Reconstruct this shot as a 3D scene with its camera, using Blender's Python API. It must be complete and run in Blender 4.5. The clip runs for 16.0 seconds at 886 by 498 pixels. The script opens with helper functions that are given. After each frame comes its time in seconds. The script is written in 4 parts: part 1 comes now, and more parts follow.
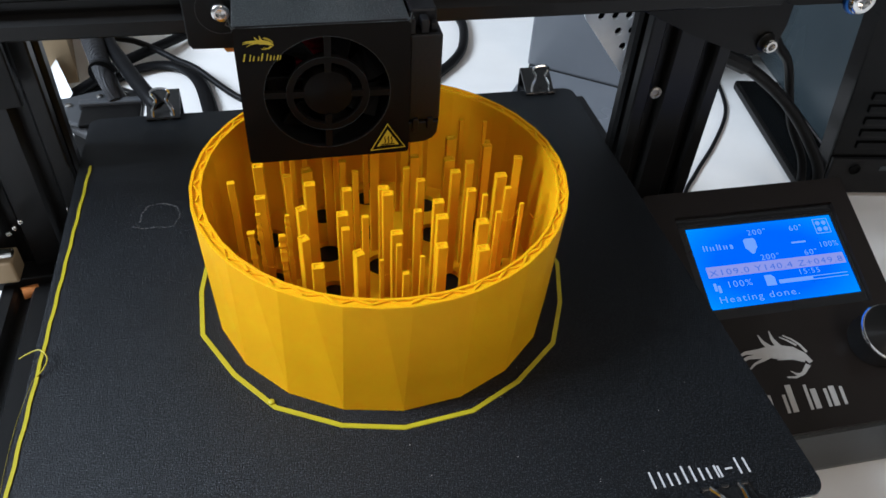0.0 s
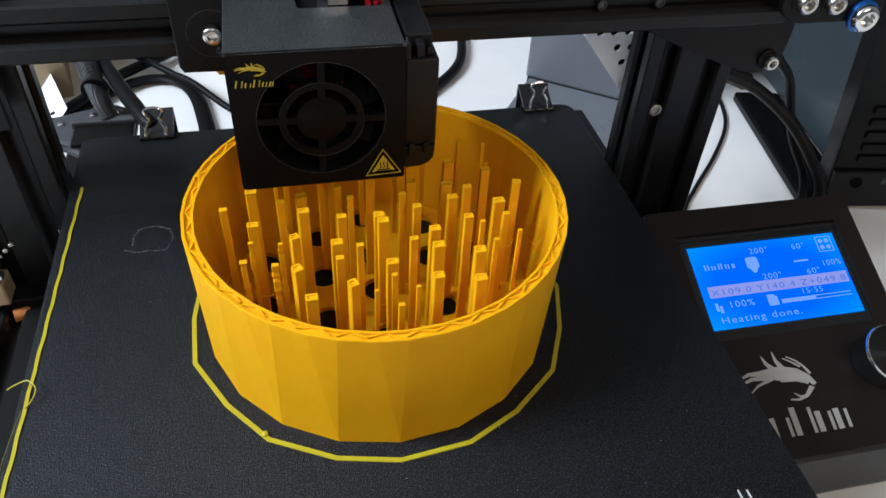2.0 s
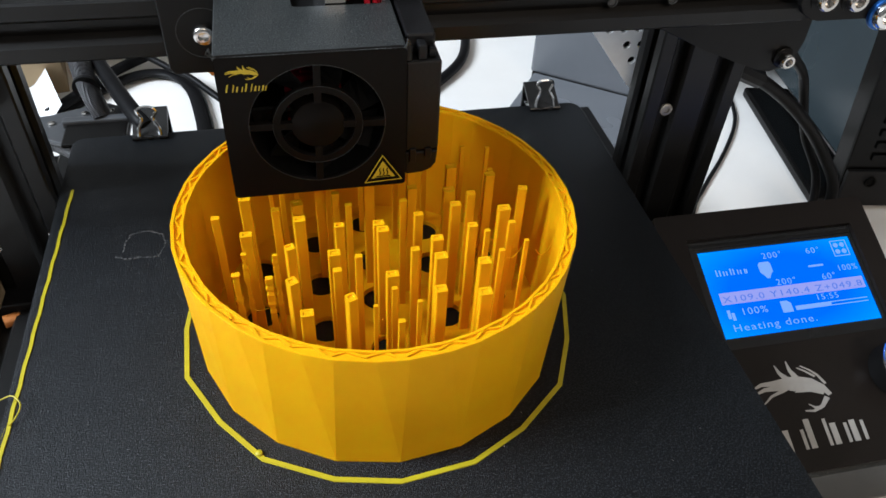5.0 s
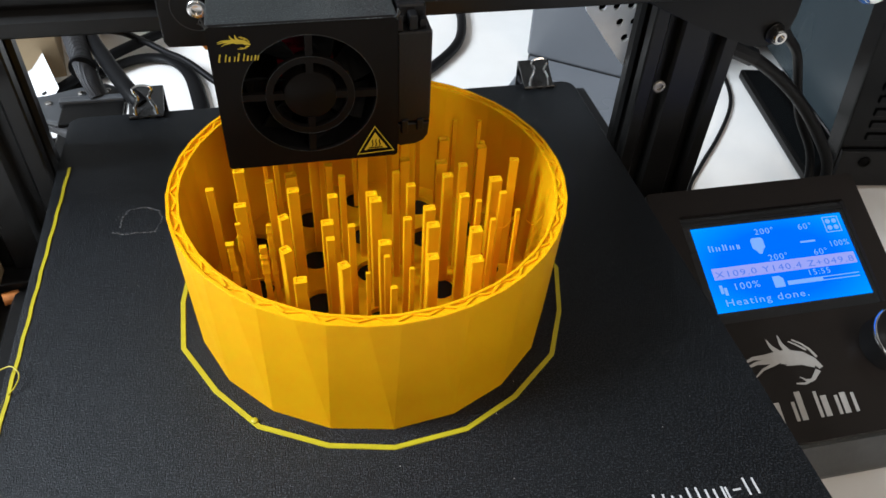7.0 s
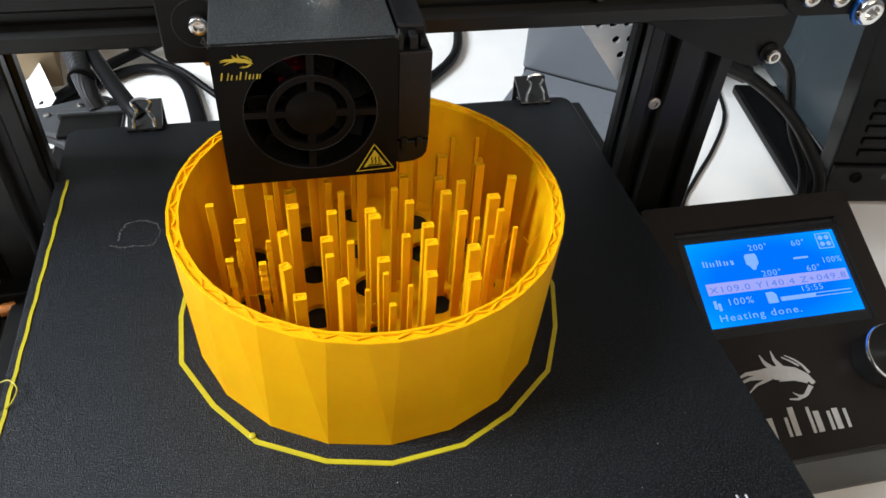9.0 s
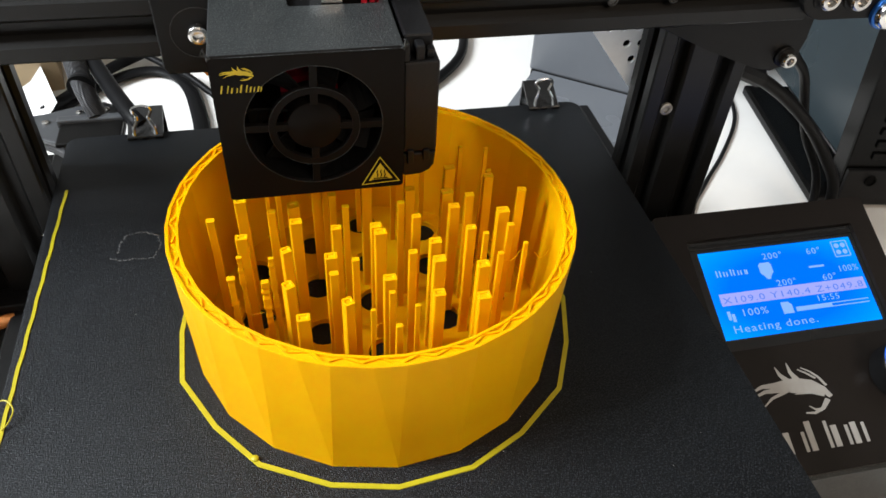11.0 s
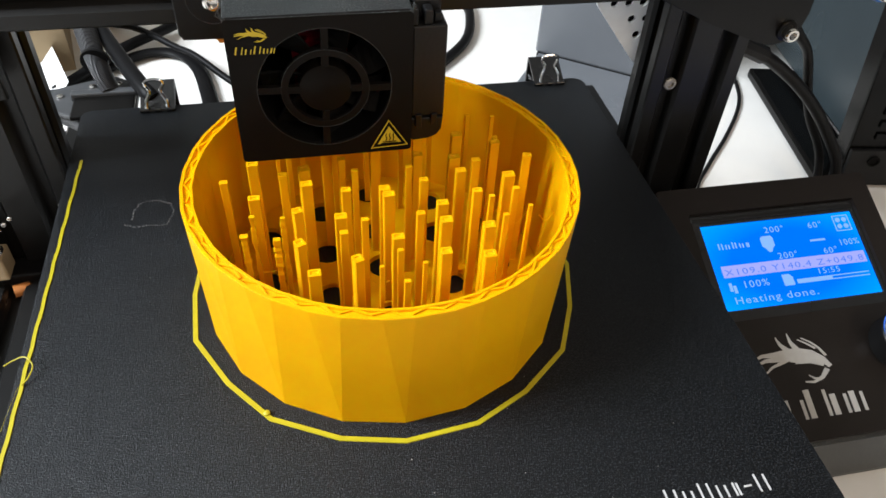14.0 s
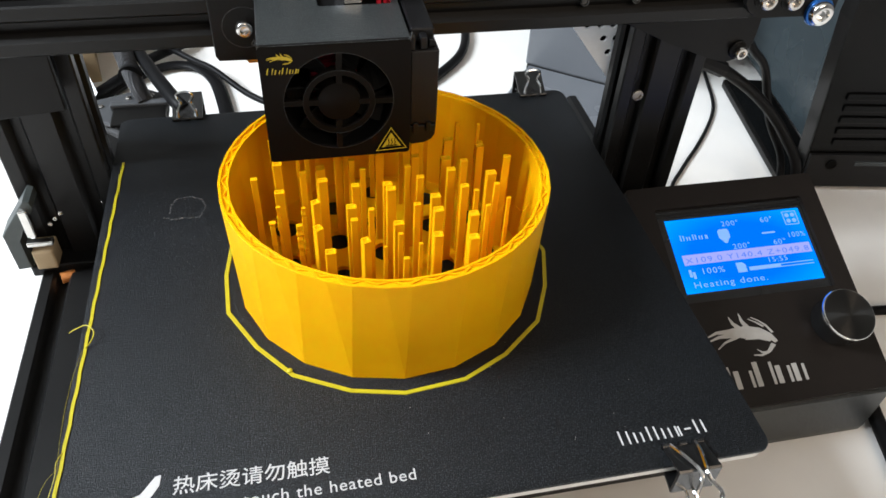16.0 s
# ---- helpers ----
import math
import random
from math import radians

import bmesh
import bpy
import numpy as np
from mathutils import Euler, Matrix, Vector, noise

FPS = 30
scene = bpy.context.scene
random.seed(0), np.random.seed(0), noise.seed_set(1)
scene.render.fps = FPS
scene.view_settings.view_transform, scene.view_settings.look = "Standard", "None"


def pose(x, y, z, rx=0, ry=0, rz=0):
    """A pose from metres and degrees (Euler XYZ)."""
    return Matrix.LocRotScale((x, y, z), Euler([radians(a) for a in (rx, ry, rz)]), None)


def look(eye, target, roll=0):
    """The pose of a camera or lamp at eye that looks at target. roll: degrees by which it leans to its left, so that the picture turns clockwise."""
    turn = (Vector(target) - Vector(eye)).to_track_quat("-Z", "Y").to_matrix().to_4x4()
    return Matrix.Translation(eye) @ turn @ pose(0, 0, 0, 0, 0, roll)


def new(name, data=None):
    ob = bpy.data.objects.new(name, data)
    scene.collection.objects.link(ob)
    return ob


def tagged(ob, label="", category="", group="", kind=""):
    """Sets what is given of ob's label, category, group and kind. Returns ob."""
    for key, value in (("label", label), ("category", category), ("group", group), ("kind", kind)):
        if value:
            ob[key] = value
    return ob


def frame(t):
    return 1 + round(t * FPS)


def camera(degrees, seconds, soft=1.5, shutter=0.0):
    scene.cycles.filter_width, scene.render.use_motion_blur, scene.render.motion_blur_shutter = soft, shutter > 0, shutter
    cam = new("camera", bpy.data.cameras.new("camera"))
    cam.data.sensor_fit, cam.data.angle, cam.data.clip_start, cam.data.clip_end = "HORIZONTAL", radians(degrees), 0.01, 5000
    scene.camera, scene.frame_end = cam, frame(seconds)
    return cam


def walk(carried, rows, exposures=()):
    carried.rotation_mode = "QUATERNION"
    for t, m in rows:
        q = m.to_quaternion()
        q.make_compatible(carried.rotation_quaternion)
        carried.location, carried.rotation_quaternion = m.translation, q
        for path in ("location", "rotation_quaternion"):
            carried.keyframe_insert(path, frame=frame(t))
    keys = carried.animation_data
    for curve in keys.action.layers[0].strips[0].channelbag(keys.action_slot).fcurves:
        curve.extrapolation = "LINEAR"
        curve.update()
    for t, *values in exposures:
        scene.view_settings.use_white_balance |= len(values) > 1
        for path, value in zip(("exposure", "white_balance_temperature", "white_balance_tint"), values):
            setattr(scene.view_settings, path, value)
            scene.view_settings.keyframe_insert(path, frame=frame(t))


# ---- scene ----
# ---- camera ----
cam = camera(61.02, 16.0, soft=1.6)
PATH = [
    (0, pose(-0.0289, -0.1980, 0.3069, 47.60, -2.84, -11.89)),
    (0.5, pose(-0.0299, -0.1985, 0.3084, 47.95, -2.99, -11.62)),
    (1, pose(-0.0295, -0.1960, 0.3085, 48.04, -3.22, -11.77)),
    (1.5, pose(-0.0276, -0.1914, 0.3095, 47.91, -2.97, -11.78)),
    (2, pose(-0.0265, -0.1897, 0.3089, 47.96, -2.74, -12.06)),
    (2.5, pose(-0.0262, -0.1891, 0.3092, 47.79, -2.77, -12.11)),
    (3, pose(-0.0261, -0.1892, 0.3091, 47.99, -2.67, -12.21)),
    (3.5, pose(-0.0262, -0.1794, 0.3095, 47.86, -2.79, -11.88)),
    (4, pose(-0.0254, -0.1786, 0.3080, 47.57, -2.59, -11.90)),
    (6.5, pose(-0.0225, -0.1761, 0.3043, 46.81, -2.77, -11.70)),
    (7, pose(-0.0224, -0.1845, 0.3032, 46.59, -2.47, -11.97)),
    (7.5, pose(-0.0226, -0.1899, 0.3052, 46.71, -2.72, -12.10)),
    (8, pose(-0.0231, -0.1890, 0.3057, 46.93, -2.80, -11.94)),
    (8.5, pose(-0.0233, -0.1895, 0.3064, 47.00, -2.80, -12.02)),
    (9, pose(-0.0240, -0.1837, 0.3064, 47.22, -3.10, -12.10)),
    (11.5, pose(-0.0228, -0.1742, 0.3054, 46.93, -2.72, -11.90)),
    (12, pose(-0.0236, -0.1740, 0.3055, 46.98, -2.90, -11.79)),
    (12.5, pose(-0.0230, -0.1680, 0.3056, 46.96, -3.00, -11.80)),
    (13, pose(-0.0226, -0.1691, 0.3056, 46.87, -2.88, -11.81)),
    (13.5, pose(-0.0227, -0.1744, 0.3038, 46.77, -2.69, -11.70)),
    (14, pose(-0.0255, -0.1849, 0.3026, 46.40, -2.65, -11.48)),
    (14.5, pose(-0.0282, -0.1994, 0.3122, 46.30, -2.51, -10.90)),
    (15, pose(-0.0312, -0.2183, 0.3250, 46.90, -2.90, -11.05)),
    (15.5, pose(-0.0317, -0.2246, 0.3274, 46.50, -3.30, -11.09)),
    (16, pose(-0.0320, -0.2241, 0.3293, 46.95, -2.60, -11.50)),
]
walk(cam, PATH, exposures=[(0, -0.13, 5750, 10), (3, -0.04, 5900, 10), (5, 0.1, 6050, 10), (8, 0.18, 6150, 10), (12, 0.37, 6500, 10), (16, 0.37, 6300, 10)])

# ---- light ----
world = bpy.data.worlds.new("world")
scene.world = world
world.use_nodes = True
wn = world.node_tree.nodes
sky = wn.new("ShaderNodeTexSky")
sky.sky_type, sky.sun_disc = "NISHITA", False
sky.sun_elevation, sky.sun_rotation = radians(38), radians(250)
world.node_tree.links.new(sky.outputs[0], wn["Background"].inputs[0])
wn["Background"].inputs[1].default_value = 0.12


def area(name, m, sx, sy, watts, colour):
    """A rectangular area lamp that stands in an opening of the wall."""
    d = bpy.data.lights.new(name, "AREA")
    d.shape, d.size, d.size_y, d.energy, d.color = "RECTANGLE", sx, sy, watts, colour
    ob = new(name, d)
    ob.matrix_world = m
    return ob


area("window_daylight", look((-1.6, 0.02, 1.42), (0.0, 0.02, 0.1)), 0.7, 0.75, 70, (0.94, 1.0, 1.05))
# added warm fill for the room's indirect light; no window is known there
area("warm_room_fill", look((0.55, -1.62, 1.35), (0.0, 0.0, 0.1)), 1.0, 0.7, 13, (1.0, 0.78, 0.56))

# ---- materials ----


def material(name, colour, rough=0.5, metal=0.0, vary=0.12, scale=60.0, bump=0.0, bump_scale=400.0, coat=0.0, spec=0.5, second=None, patch=8.0):
    """A plain procedural surface: two scales of colour change, uneven gloss and fine relief."""
    m = bpy.data.materials.new(name)
    m.use_nodes = True
    nt, b = m.node_tree, m.node_tree.nodes["Principled BSDF"]
    L = nt.links.new
    tc = nt.nodes.new("ShaderNodeTexCoord")
    info = nt.nodes.new("ShaderNodeObjectInfo")
    n1, n2 = nt.nodes.new("ShaderNodeTexNoise"), nt.nodes.new("ShaderNodeTexNoise")
    n1.inputs["Scale"].default_value, n1.inputs["Detail"].default_value = scale, 5
    n2.inputs["Scale"].default_value, n2.inputs["Detail"].default_value = patch, 3
    L(tc.outputs["Object"], n1.inputs["Vector"]), L(tc.outputs["Object"], n2.inputs["Vector"])
    add = nt.nodes.new("ShaderNodeMath")
    add.operation = "ADD"
    L(n1.outputs["Fac"], add.inputs[0]), L(n2.outputs["Fac"], add.inputs[1])
    mr = nt.nodes.new("ShaderNodeMapRange")
    mr.inputs["From Min"].default_value, mr.inputs["From Max"].default_value = 0.65, 1.35
    L(add.outputs[0], mr.inputs["Value"])
    mix = nt.nodes.new("ShaderNodeMix")
    mix.data_type = "RGBA"
    lo = [c * (1 - vary) for c in colour]
    hi = list(second) if second else [min(1, c * (1 + vary)) for c in colour]
    mix.inputs["A"].default_value, mix.inputs["B"].default_value = (*lo, 1), (*hi, 1)
    L(mr.outputs[0], mix.inputs["Factor"])
    L(mix.outputs["Result"], b.inputs["Base Color"])
    rr = nt.nodes.new("ShaderNodeMapRange")
    rr.inputs["To Min"].default_value, rr.inputs["To Max"].default_value = max(0.02, rough - 0.07), min(1, rough + 0.07)
    L(n2.outputs["Fac"], rr.inputs["Value"])
    L(rr.outputs[0], b.inputs["Roughness"])
    b.inputs["Metallic"].default_value = metal
    b.inputs["Coat Weight"].default_value = coat
    b.inputs["Specular IOR Level"].default_value = spec
    if bump:
        n3 = nt.nodes.new("ShaderNodeTexNoise")
        n3.inputs["Scale"].default_value, n3.inputs["Detail"].default_value = bump_scale, 2
        L(tc.outputs["Object"], n3.inputs["Vector"])
        bp = nt.nodes.new("ShaderNodeBump")
        bp.inputs["Strength"].default_value, bp.inputs["Distance"].default_value = bump, 0.0004
        L(n3.outputs["Fac"], bp.inputs["Height"])
        L(bp.outputs[0], b.inputs["Normal"])
    return m


def speckled(m, size, amount, colour):
    """Adds fine pale grains (dust, cast grain) to a material."""
    nt, b = m.node_tree, m.node_tree.nodes["Principled BSDF"]
    L = nt.links.new
    old = b.inputs["Base Color"].links[0].from_socket
    tc = nt.nodes.new("ShaderNodeTexCoord")
    n = nt.nodes.new("ShaderNodeTexNoise")
    n.inputs["Scale"].default_value, n.inputs["Detail"].default_value = size, 1
    L(tc.outputs["Object"], n.inputs["Vector"])
    mr = nt.nodes.new("ShaderNodeMapRange")
    mr.inputs["From Min"].default_value, mr.inputs["From Max"].default_value = amount, amount + 0.06
    L(n.outputs["Fac"], mr.inputs["Value"])
    mix = nt.nodes.new("ShaderNodeMix")
    mix.data_type = "RGBA"
    L(mr.outputs[0], mix.inputs["Factor"])
    L(old, mix.inputs["A"])
    mix.inputs["B"].default_value = (*colour, 1)
    L(mix.outputs["Result"], b.inputs["Base Color"])
    return m


def layered(m, pitch, strength):
    """Adds the fine horizontal layer lines of a printed part."""
    nt, b = m.node_tree, m.node_tree.nodes["Principled BSDF"]
    L = nt.links.new
    tc = nt.nodes.new("ShaderNodeTexCoord")
    w = nt.nodes.new("ShaderNodeTexWave")
    w.bands_direction, w.wave_profile = "Z", "SIN"
    w.inputs["Scale"].default_value, w.inputs["Distortion"].default_value = 0.314 / pitch, 0.6
    w.inputs["Detail"].default_value, w.inputs["Detail Scale"].default_value = 2, 3
    L(tc.outputs["Object"], w.inputs["Vector"])
    n = nt.nodes.new("ShaderNodeTexNoise")
    n.inputs["Scale"].default_value = 25
    mp = nt.nodes.new("ShaderNodeMapping")
    mp.inputs["Scale"].default_value = (1, 1, 40)
    L(tc.outputs["Object"], mp.inputs["Vector"]), L(mp.outputs[0], n.inputs["Vector"])
    add = nt.nodes.new("ShaderNodeMath")
    add.operation = "ADD"
    L(w.outputs["Fac"], add.inputs[0]), L(n.outputs["Fac"], add.inputs[1])
    bp = nt.nodes.new("ShaderNodeBump")
    bp.inputs["Strength"].default_value, bp.inputs["Distance"].default_value = strength, 0.0001
    L(add.outputs[0], bp.inputs["Height"]), L(bp.outputs[0], b.inputs["Normal"])
    return m


def glow(name, colour, strength):
    m = bpy.data.materials.new(name)
    m.use_nodes = True
    b = m.node_tree.nodes["Principled BSDF"]
    b.inputs["Base Color"].default_value = (0.0, 0.002, 0.01, 1)
    b.inputs["Roughness"].default_value = 0.4
    b.inputs["Specular IOR Level"].default_value = 0.03
    b.inputs["Emission Color"].default_value = (*colour, 1)
    b.inputs["Emission Strength"].default_value = strength
    return m


WHITE_DESK = material("white_desk", (0.78, 0.762, 0.73), 0.42, vary=0.04, scale=30, bump=0.05, patch=3, second=(0.82, 0.803, 0.77))
YELLOW = layered(material("yellow_filament", (0.80, 0.385, 0.0004), 0.40, vary=0.05, scale=90, second=(0.80, 0.42, 0.0006), spec=0.09), 0.0002, 0.12)
YELLOW.node_tree.nodes["Principled BSDF"].inputs["Subsurface Weight"].default_value = 0.35
YELLOW.node_tree.nodes["Principled BSDF"].inputs["Subsurface Radius"].default_value = (0.006, 0.002, 0.0003)
# the layers run round the print, so its sheen spreads up and down
YELLOW.node_tree.nodes["Principled BSDF"].inputs["Anisotropic"].default_value = 0.7
YELLOW.node_tree.nodes["Principled BSDF"].inputs["Anisotropic Rotation"].default_value = 0.25
round_z = YELLOW.node_tree.nodes.new("ShaderNodeTangent")
round_z.direction_type, round_z.axis = "RADIAL", "Z"
YELLOW.node_tree.links.new(round_z.outputs[0], YELLOW.node_tree.nodes["Principled BSDF"].inputs["Tangent"])
YELLOW_THIN = material("yellow_thin_filament", (0.40, 0.345, 0.008), 0.45, vary=0.12, scale=300)
BED_BLACK = speckled(material("bed_coating", (0.0031, 0.0037, 0.0048), 0.40, vary=0.15, scale=200, bump=1.0, bump_scale=2300, patch=6, spec=0.23), 1900, 0.565, (0.031, 0.035, 0.039))
ALU = material("aluminium", (0.75, 0.75, 0.74), 0.42, 0.9, vary=0.06, scale=150)
ANODISED = material("black_anodised", (0.0055, 0.0054, 0.0053), 0.40, vary=0.2, scale=120, bump=0.08, bump_scale=1200, spec=0.3)
PAINTED = speckled(material("black_painted_metal", (0.021, 0.0238, 0.0245), 0.42, vary=0.2, scale=150, bump=0.5, bump_scale=1800, spec=0.5), 2000, 0.62, (0.10, 0.11, 0.105))
STEEL_BLACK = material("black_steel_plate", (0.0048, 0.0046, 0.0044), 0.35, vary=0.15, scale=60, bump=0.06, bump_scale=900, spec=0.18)
FACE_BLACK = material("black_face_film", (0.0062, 0.0053, 0.0047), 0.34, vary=0.2, scale=70, bump=0.05, bump_scale=900, spec=0.05)
PLASTIC = material("black_plastic", (0.005, 0.005, 0.0055), 0.45, vary=0.2, scale=100, spec=0.25, bump=0.2, bump_scale=900)
BOX_FACE = material("display_face", (0.009, 0.0068, 0.0055), 0.42, vary=0.15, scale=80, bump=0.15, bump_scale=1400, spec=0.22)
DARK = material("dark_void", (0.003, 0.003, 0.003), 0.8, vary=0.2, spec=0.1)
PLATE_EDGE = material("pale_heater_plate", (0.66, 0.65, 0.62), 0.6, vary=0.06, scale=200)
RUBBER = material("black_cable_rubber", (0.006, 0.006, 0.0065), 0.45, vary=0.2, scale=200, spec=0.1)
BRAID = material("braided_sleeve", (0.02, 0.02, 0.022), 0.5, vary=0.4, scale=900, bump=0.9, bump_scale=700)
bn = BRAID.node_tree
btc, bbump = bn.nodes.new("ShaderNodeTexCoord"), bn.nodes.new("ShaderNodeBump")
bw = []
for turn in (45, -45):
    mp, wv = bn.nodes.new("ShaderNodeMapping"), bn.nodes.new("ShaderNodeTexWave")
    mp.inputs["Rotation"].default_value = (radians(turn), radians(turn * 0.6), radians(turn))
    wv.inputs["Scale"].default_value = 380
    bn.links.new(btc.outputs["Object"], mp.inputs["Vector"]), bn.links.new(mp.outputs[0], wv.inputs["Vector"])
    bw.append(wv)
bmx = bn.nodes.new("ShaderNodeMath")
bmx.operation = "MAXIMUM"
bn.links.new(bw[0].outputs["Fac"], bmx.inputs[0]), bn.links.new(bw[1].outputs["Fac"], bmx.inputs[1])
bbump.inputs["Strength"].default_value, bbump.inputs["Distance"].default_value = 0.8, 0.0003
bn.links.new(bmx.outputs[0], bbump.inputs["Height"]), bn.links.new(bbump.outputs[0], bn.nodes["Principled BSDF"].inputs["Normal"])
STEEL = material("steel", (0.62, 0.60, 0.57), 0.24, 1.0, vary=0.1, scale=300)
DULL = material("dull_screw_steel", (0.33, 0.31, 0.28), 0.5, 0.7, vary=0.2, scale=400)
CHROME = material("chrome", (0.80, 0.80, 0.79), 0.12, 1.0, vary=0.05, scale=200)
BRASS = material("brass", (0.62, 0.40, 0.12), 0.3, 1.0, vary=0.15, scale=300)
SILVER_TEXT = material("silver_ink", (0.34, 0.33, 0.31), 0.5, vary=0.1, scale=300)
WHITE_INK = material("white_ink", (0.48, 0.48, 0.48), 0.55, vary=0.1, scale=600)
GOLD_INK = material("gold_ink", (0.55, 0.42, 0.02), 0.5, vary=0.12, scale=400)
FAINT_INK = material("pale_smear", (0.10, 0.10, 0.10), 0.6, vary=0.3, scale=600)
RED_ALU = material("red_anodised", (0.34, 0.008, 0.035), 0.38, 0.6, vary=0.15, scale=200)
BLUE_RING = material("blue_anodised", (0.02, 0.12, 0.42), 0.35, 0.6, vary=0.15, scale=200)
RED_WIRE = material("red_wire", (0.65, 0.02, 0.05), 0.4, vary=0.1)
WHITE_PLASTIC = material("white_plastic", (0.74, 0.74, 0.72), 0.4, vary=0.05)
GREY_CASE = material("grey_case", (0.13, 0.14, 0.155), 0.26, vary=0.08, scale=20, spec=0.6)
BLUE_GREY = material("blue_grey_case", (0.028, 0.038, 0.043), 0.25, vary=0.1, scale=15, spec=0.55)
TOWER_BLACK = material("satin_black_case", (0.003, 0.003, 0.003), 0.22, vary=0.2, scale=20, spec=0.15)
GLOSS_BLACK = material("gloss_black", (0.008, 0.008, 0.008), 0.26, vary=0.2, scale=20)
GALVANISED = material("galvanised_steel", (0.82, 0.83, 0.84), 0.5, 0.0, vary=0.15, scale=80)
CARDBOARD = material("cardboard", (0.36, 0.27, 0.16), 0.8, vary=0.12, scale=40, bump=0.2, bump_scale=300)
PAPER = material("white_paper", (0.76, 0.76, 0.75), 0.7, vary=0.04, scale=40)
DARK_GREY = material("dark_grey_metal", (0.055, 0.058, 0.062), 0.42, vary=0.2, scale=120)
BOARD_GREY = material("grey_switch_board", (0.045, 0.055, 0.055), 0.5, vary=0.15, scale=200)
ORANGE = material("orange_connector", (0.55, 0.20, 0.05), 0.5, vary=0.25, scale=300)
WALL_PAINT = material("wall_paint", (0.19, 0.185, 0.175), 0.8, vary=0.04, scale=12, bump=0.15, bump_scale=150)
CEILING_PAINT = material("ceiling_paint", (0.7, 0.7, 0.685), 0.85, vary=0.03, scale=12)
FLOOR_WOOD = material("floor_wood", (0.28, 0.19, 0.11), 0.45, vary=0.25, scale=18, bump=0.1)
SPUN = material("spun_black_metal", (0.07, 0.068, 0.065), 0.26, 1.0, vary=0.3, scale=50)
SPUN.node_tree.nodes["Principled BSDF"].inputs["Anisotropic"].default_value = 0.95
SPUN.node_tree.nodes["Principled BSDF"].inputs["Anisotropic Rotation"].default_value = 0.25
tang = SPUN.node_tree.nodes.new("ShaderNodeTangent")
tang.direction_type, tang.axis = "RADIAL", "Z"
SPUN.node_tree.links.new(tang.outputs[0], SPUN.node_tree.nodes["Principled BSDF"].inputs["Tangent"])
SCREEN_BLUE = glow("lit_screen", (0.002, 0.19, 1.0), 1.1)
gn = SCREEN_BLUE.node_tree
gtc, gsub, gmax = gn.nodes.new("ShaderNodeTexCoord"), gn.nodes.new("ShaderNodeVectorMath"), gn.nodes.new("ShaderNodeMapRange")
gdiv, glen, gmix = gn.nodes.new("ShaderNodeVectorMath"), gn.nodes.new("ShaderNodeVectorMath"), gn.nodes.new("ShaderNodeMix")
gsub.inputs[1].default_value = (0.038, -0.021, -0.003)
gdiv.operation, gsub.operation, glen.operation, gmix.data_type = "DIVIDE", "SUBTRACT", "LENGTH", "RGBA"
gdiv.inputs[1].default_value = (0.038, 0.021, 1.0)
gmax.inputs["From Min"].default_value, gmax.inputs["From Max"].default_value = 0.75, 1.35
gmix.inputs["A"].default_value, gmix.inputs["B"].default_value = (0.0, 0.135, 0.93, 1), (0.0, 0.27, 1.0, 1)
gn.links.new(gtc.outputs["Object"], gsub.inputs[0]), gn.links.new(gsub.outputs[0], gdiv.inputs[0])
gn.links.new(gdiv.outputs[0], glen.inputs[0]), gn.links.new(glen.outputs["Value"], gmax.inputs["Value"])
gn.links.new(gmax.outputs[0], gmix.inputs["Factor"])
gn.links.new(gmix.outputs["Result"], gn.nodes["Principled BSDF"].inputs["Emission Color"])
SCREEN_TEXT = glow("lit_screen_marks", (0.22, 0.42, 1.0), 0.95)
SCREEN_ROW = glow("lit_screen_row", (0.36, 0.40, 0.92), 0.85)
SCREEN_DARK = glow("lit_screen_dark_marks", (0.10, 0.22, 0.80), 0.9)

# ---- mesh helpers, in millimetres ----
MM = 0.001


def finish(bm, mat, smooth=False, crease=38):
    bmesh.ops.recalc_face_normals(bm, faces=bm.faces)
    bmesh.ops.scale(bm, vec=(MM, MM, MM), verts=bm.verts)
    me = bpy.data.meshes.new("mesh")
    bm.to_mesh(me)
    bm.free()
    me.materials.append(mat)
    if smooth:
        for p in me.polygons:
            p.use_smooth = True
        me.set_sharp_from_angle(angle=radians(crease))
    return me


def part(name, bm, mat, parent=None, label="", smooth=False, kind="", crease=38):
    ob = new(name, finish(bm, mat, smooth, crease))
    ob.parent = parent
    return tagged(ob, label, kind=kind)


def thing(name, at, label, category, group="", turn=0.0, kind=""):
    ob = new(name)
    ob.empty_display_size = 0.01
    ob.matrix_basis = pose(at[0] * MM, at[1] * MM, at[2] * MM, 0, 0, turn)
    return tagged(ob, label, category, group, kind)


def block(bm, x0, x1, y0, y1, z0, z1, bevel=0.0, seg=2):
    vs = [bm.verts.new((x, y, z)) for x in (x0, x1) for y in (y0, y1) for z in (z0, z1)]
    fs = [bm.faces.new([vs[i] for i in f]) for f in ((0, 1, 3, 2), (4, 6, 7, 5), (0, 4, 5, 1), (2, 3, 7, 6), (0, 2, 6, 4), (1, 5, 7, 3))]
    if bevel:
        es = list({e for f in fs for e in f.edges})
        bmesh.ops.bevel(bm, geom=es, offset=bevel, segments=seg, affect="EDGES", profile=0.5)
    return bm


def B(*a, **k):
    return block(bmesh.new(), *a, **k)


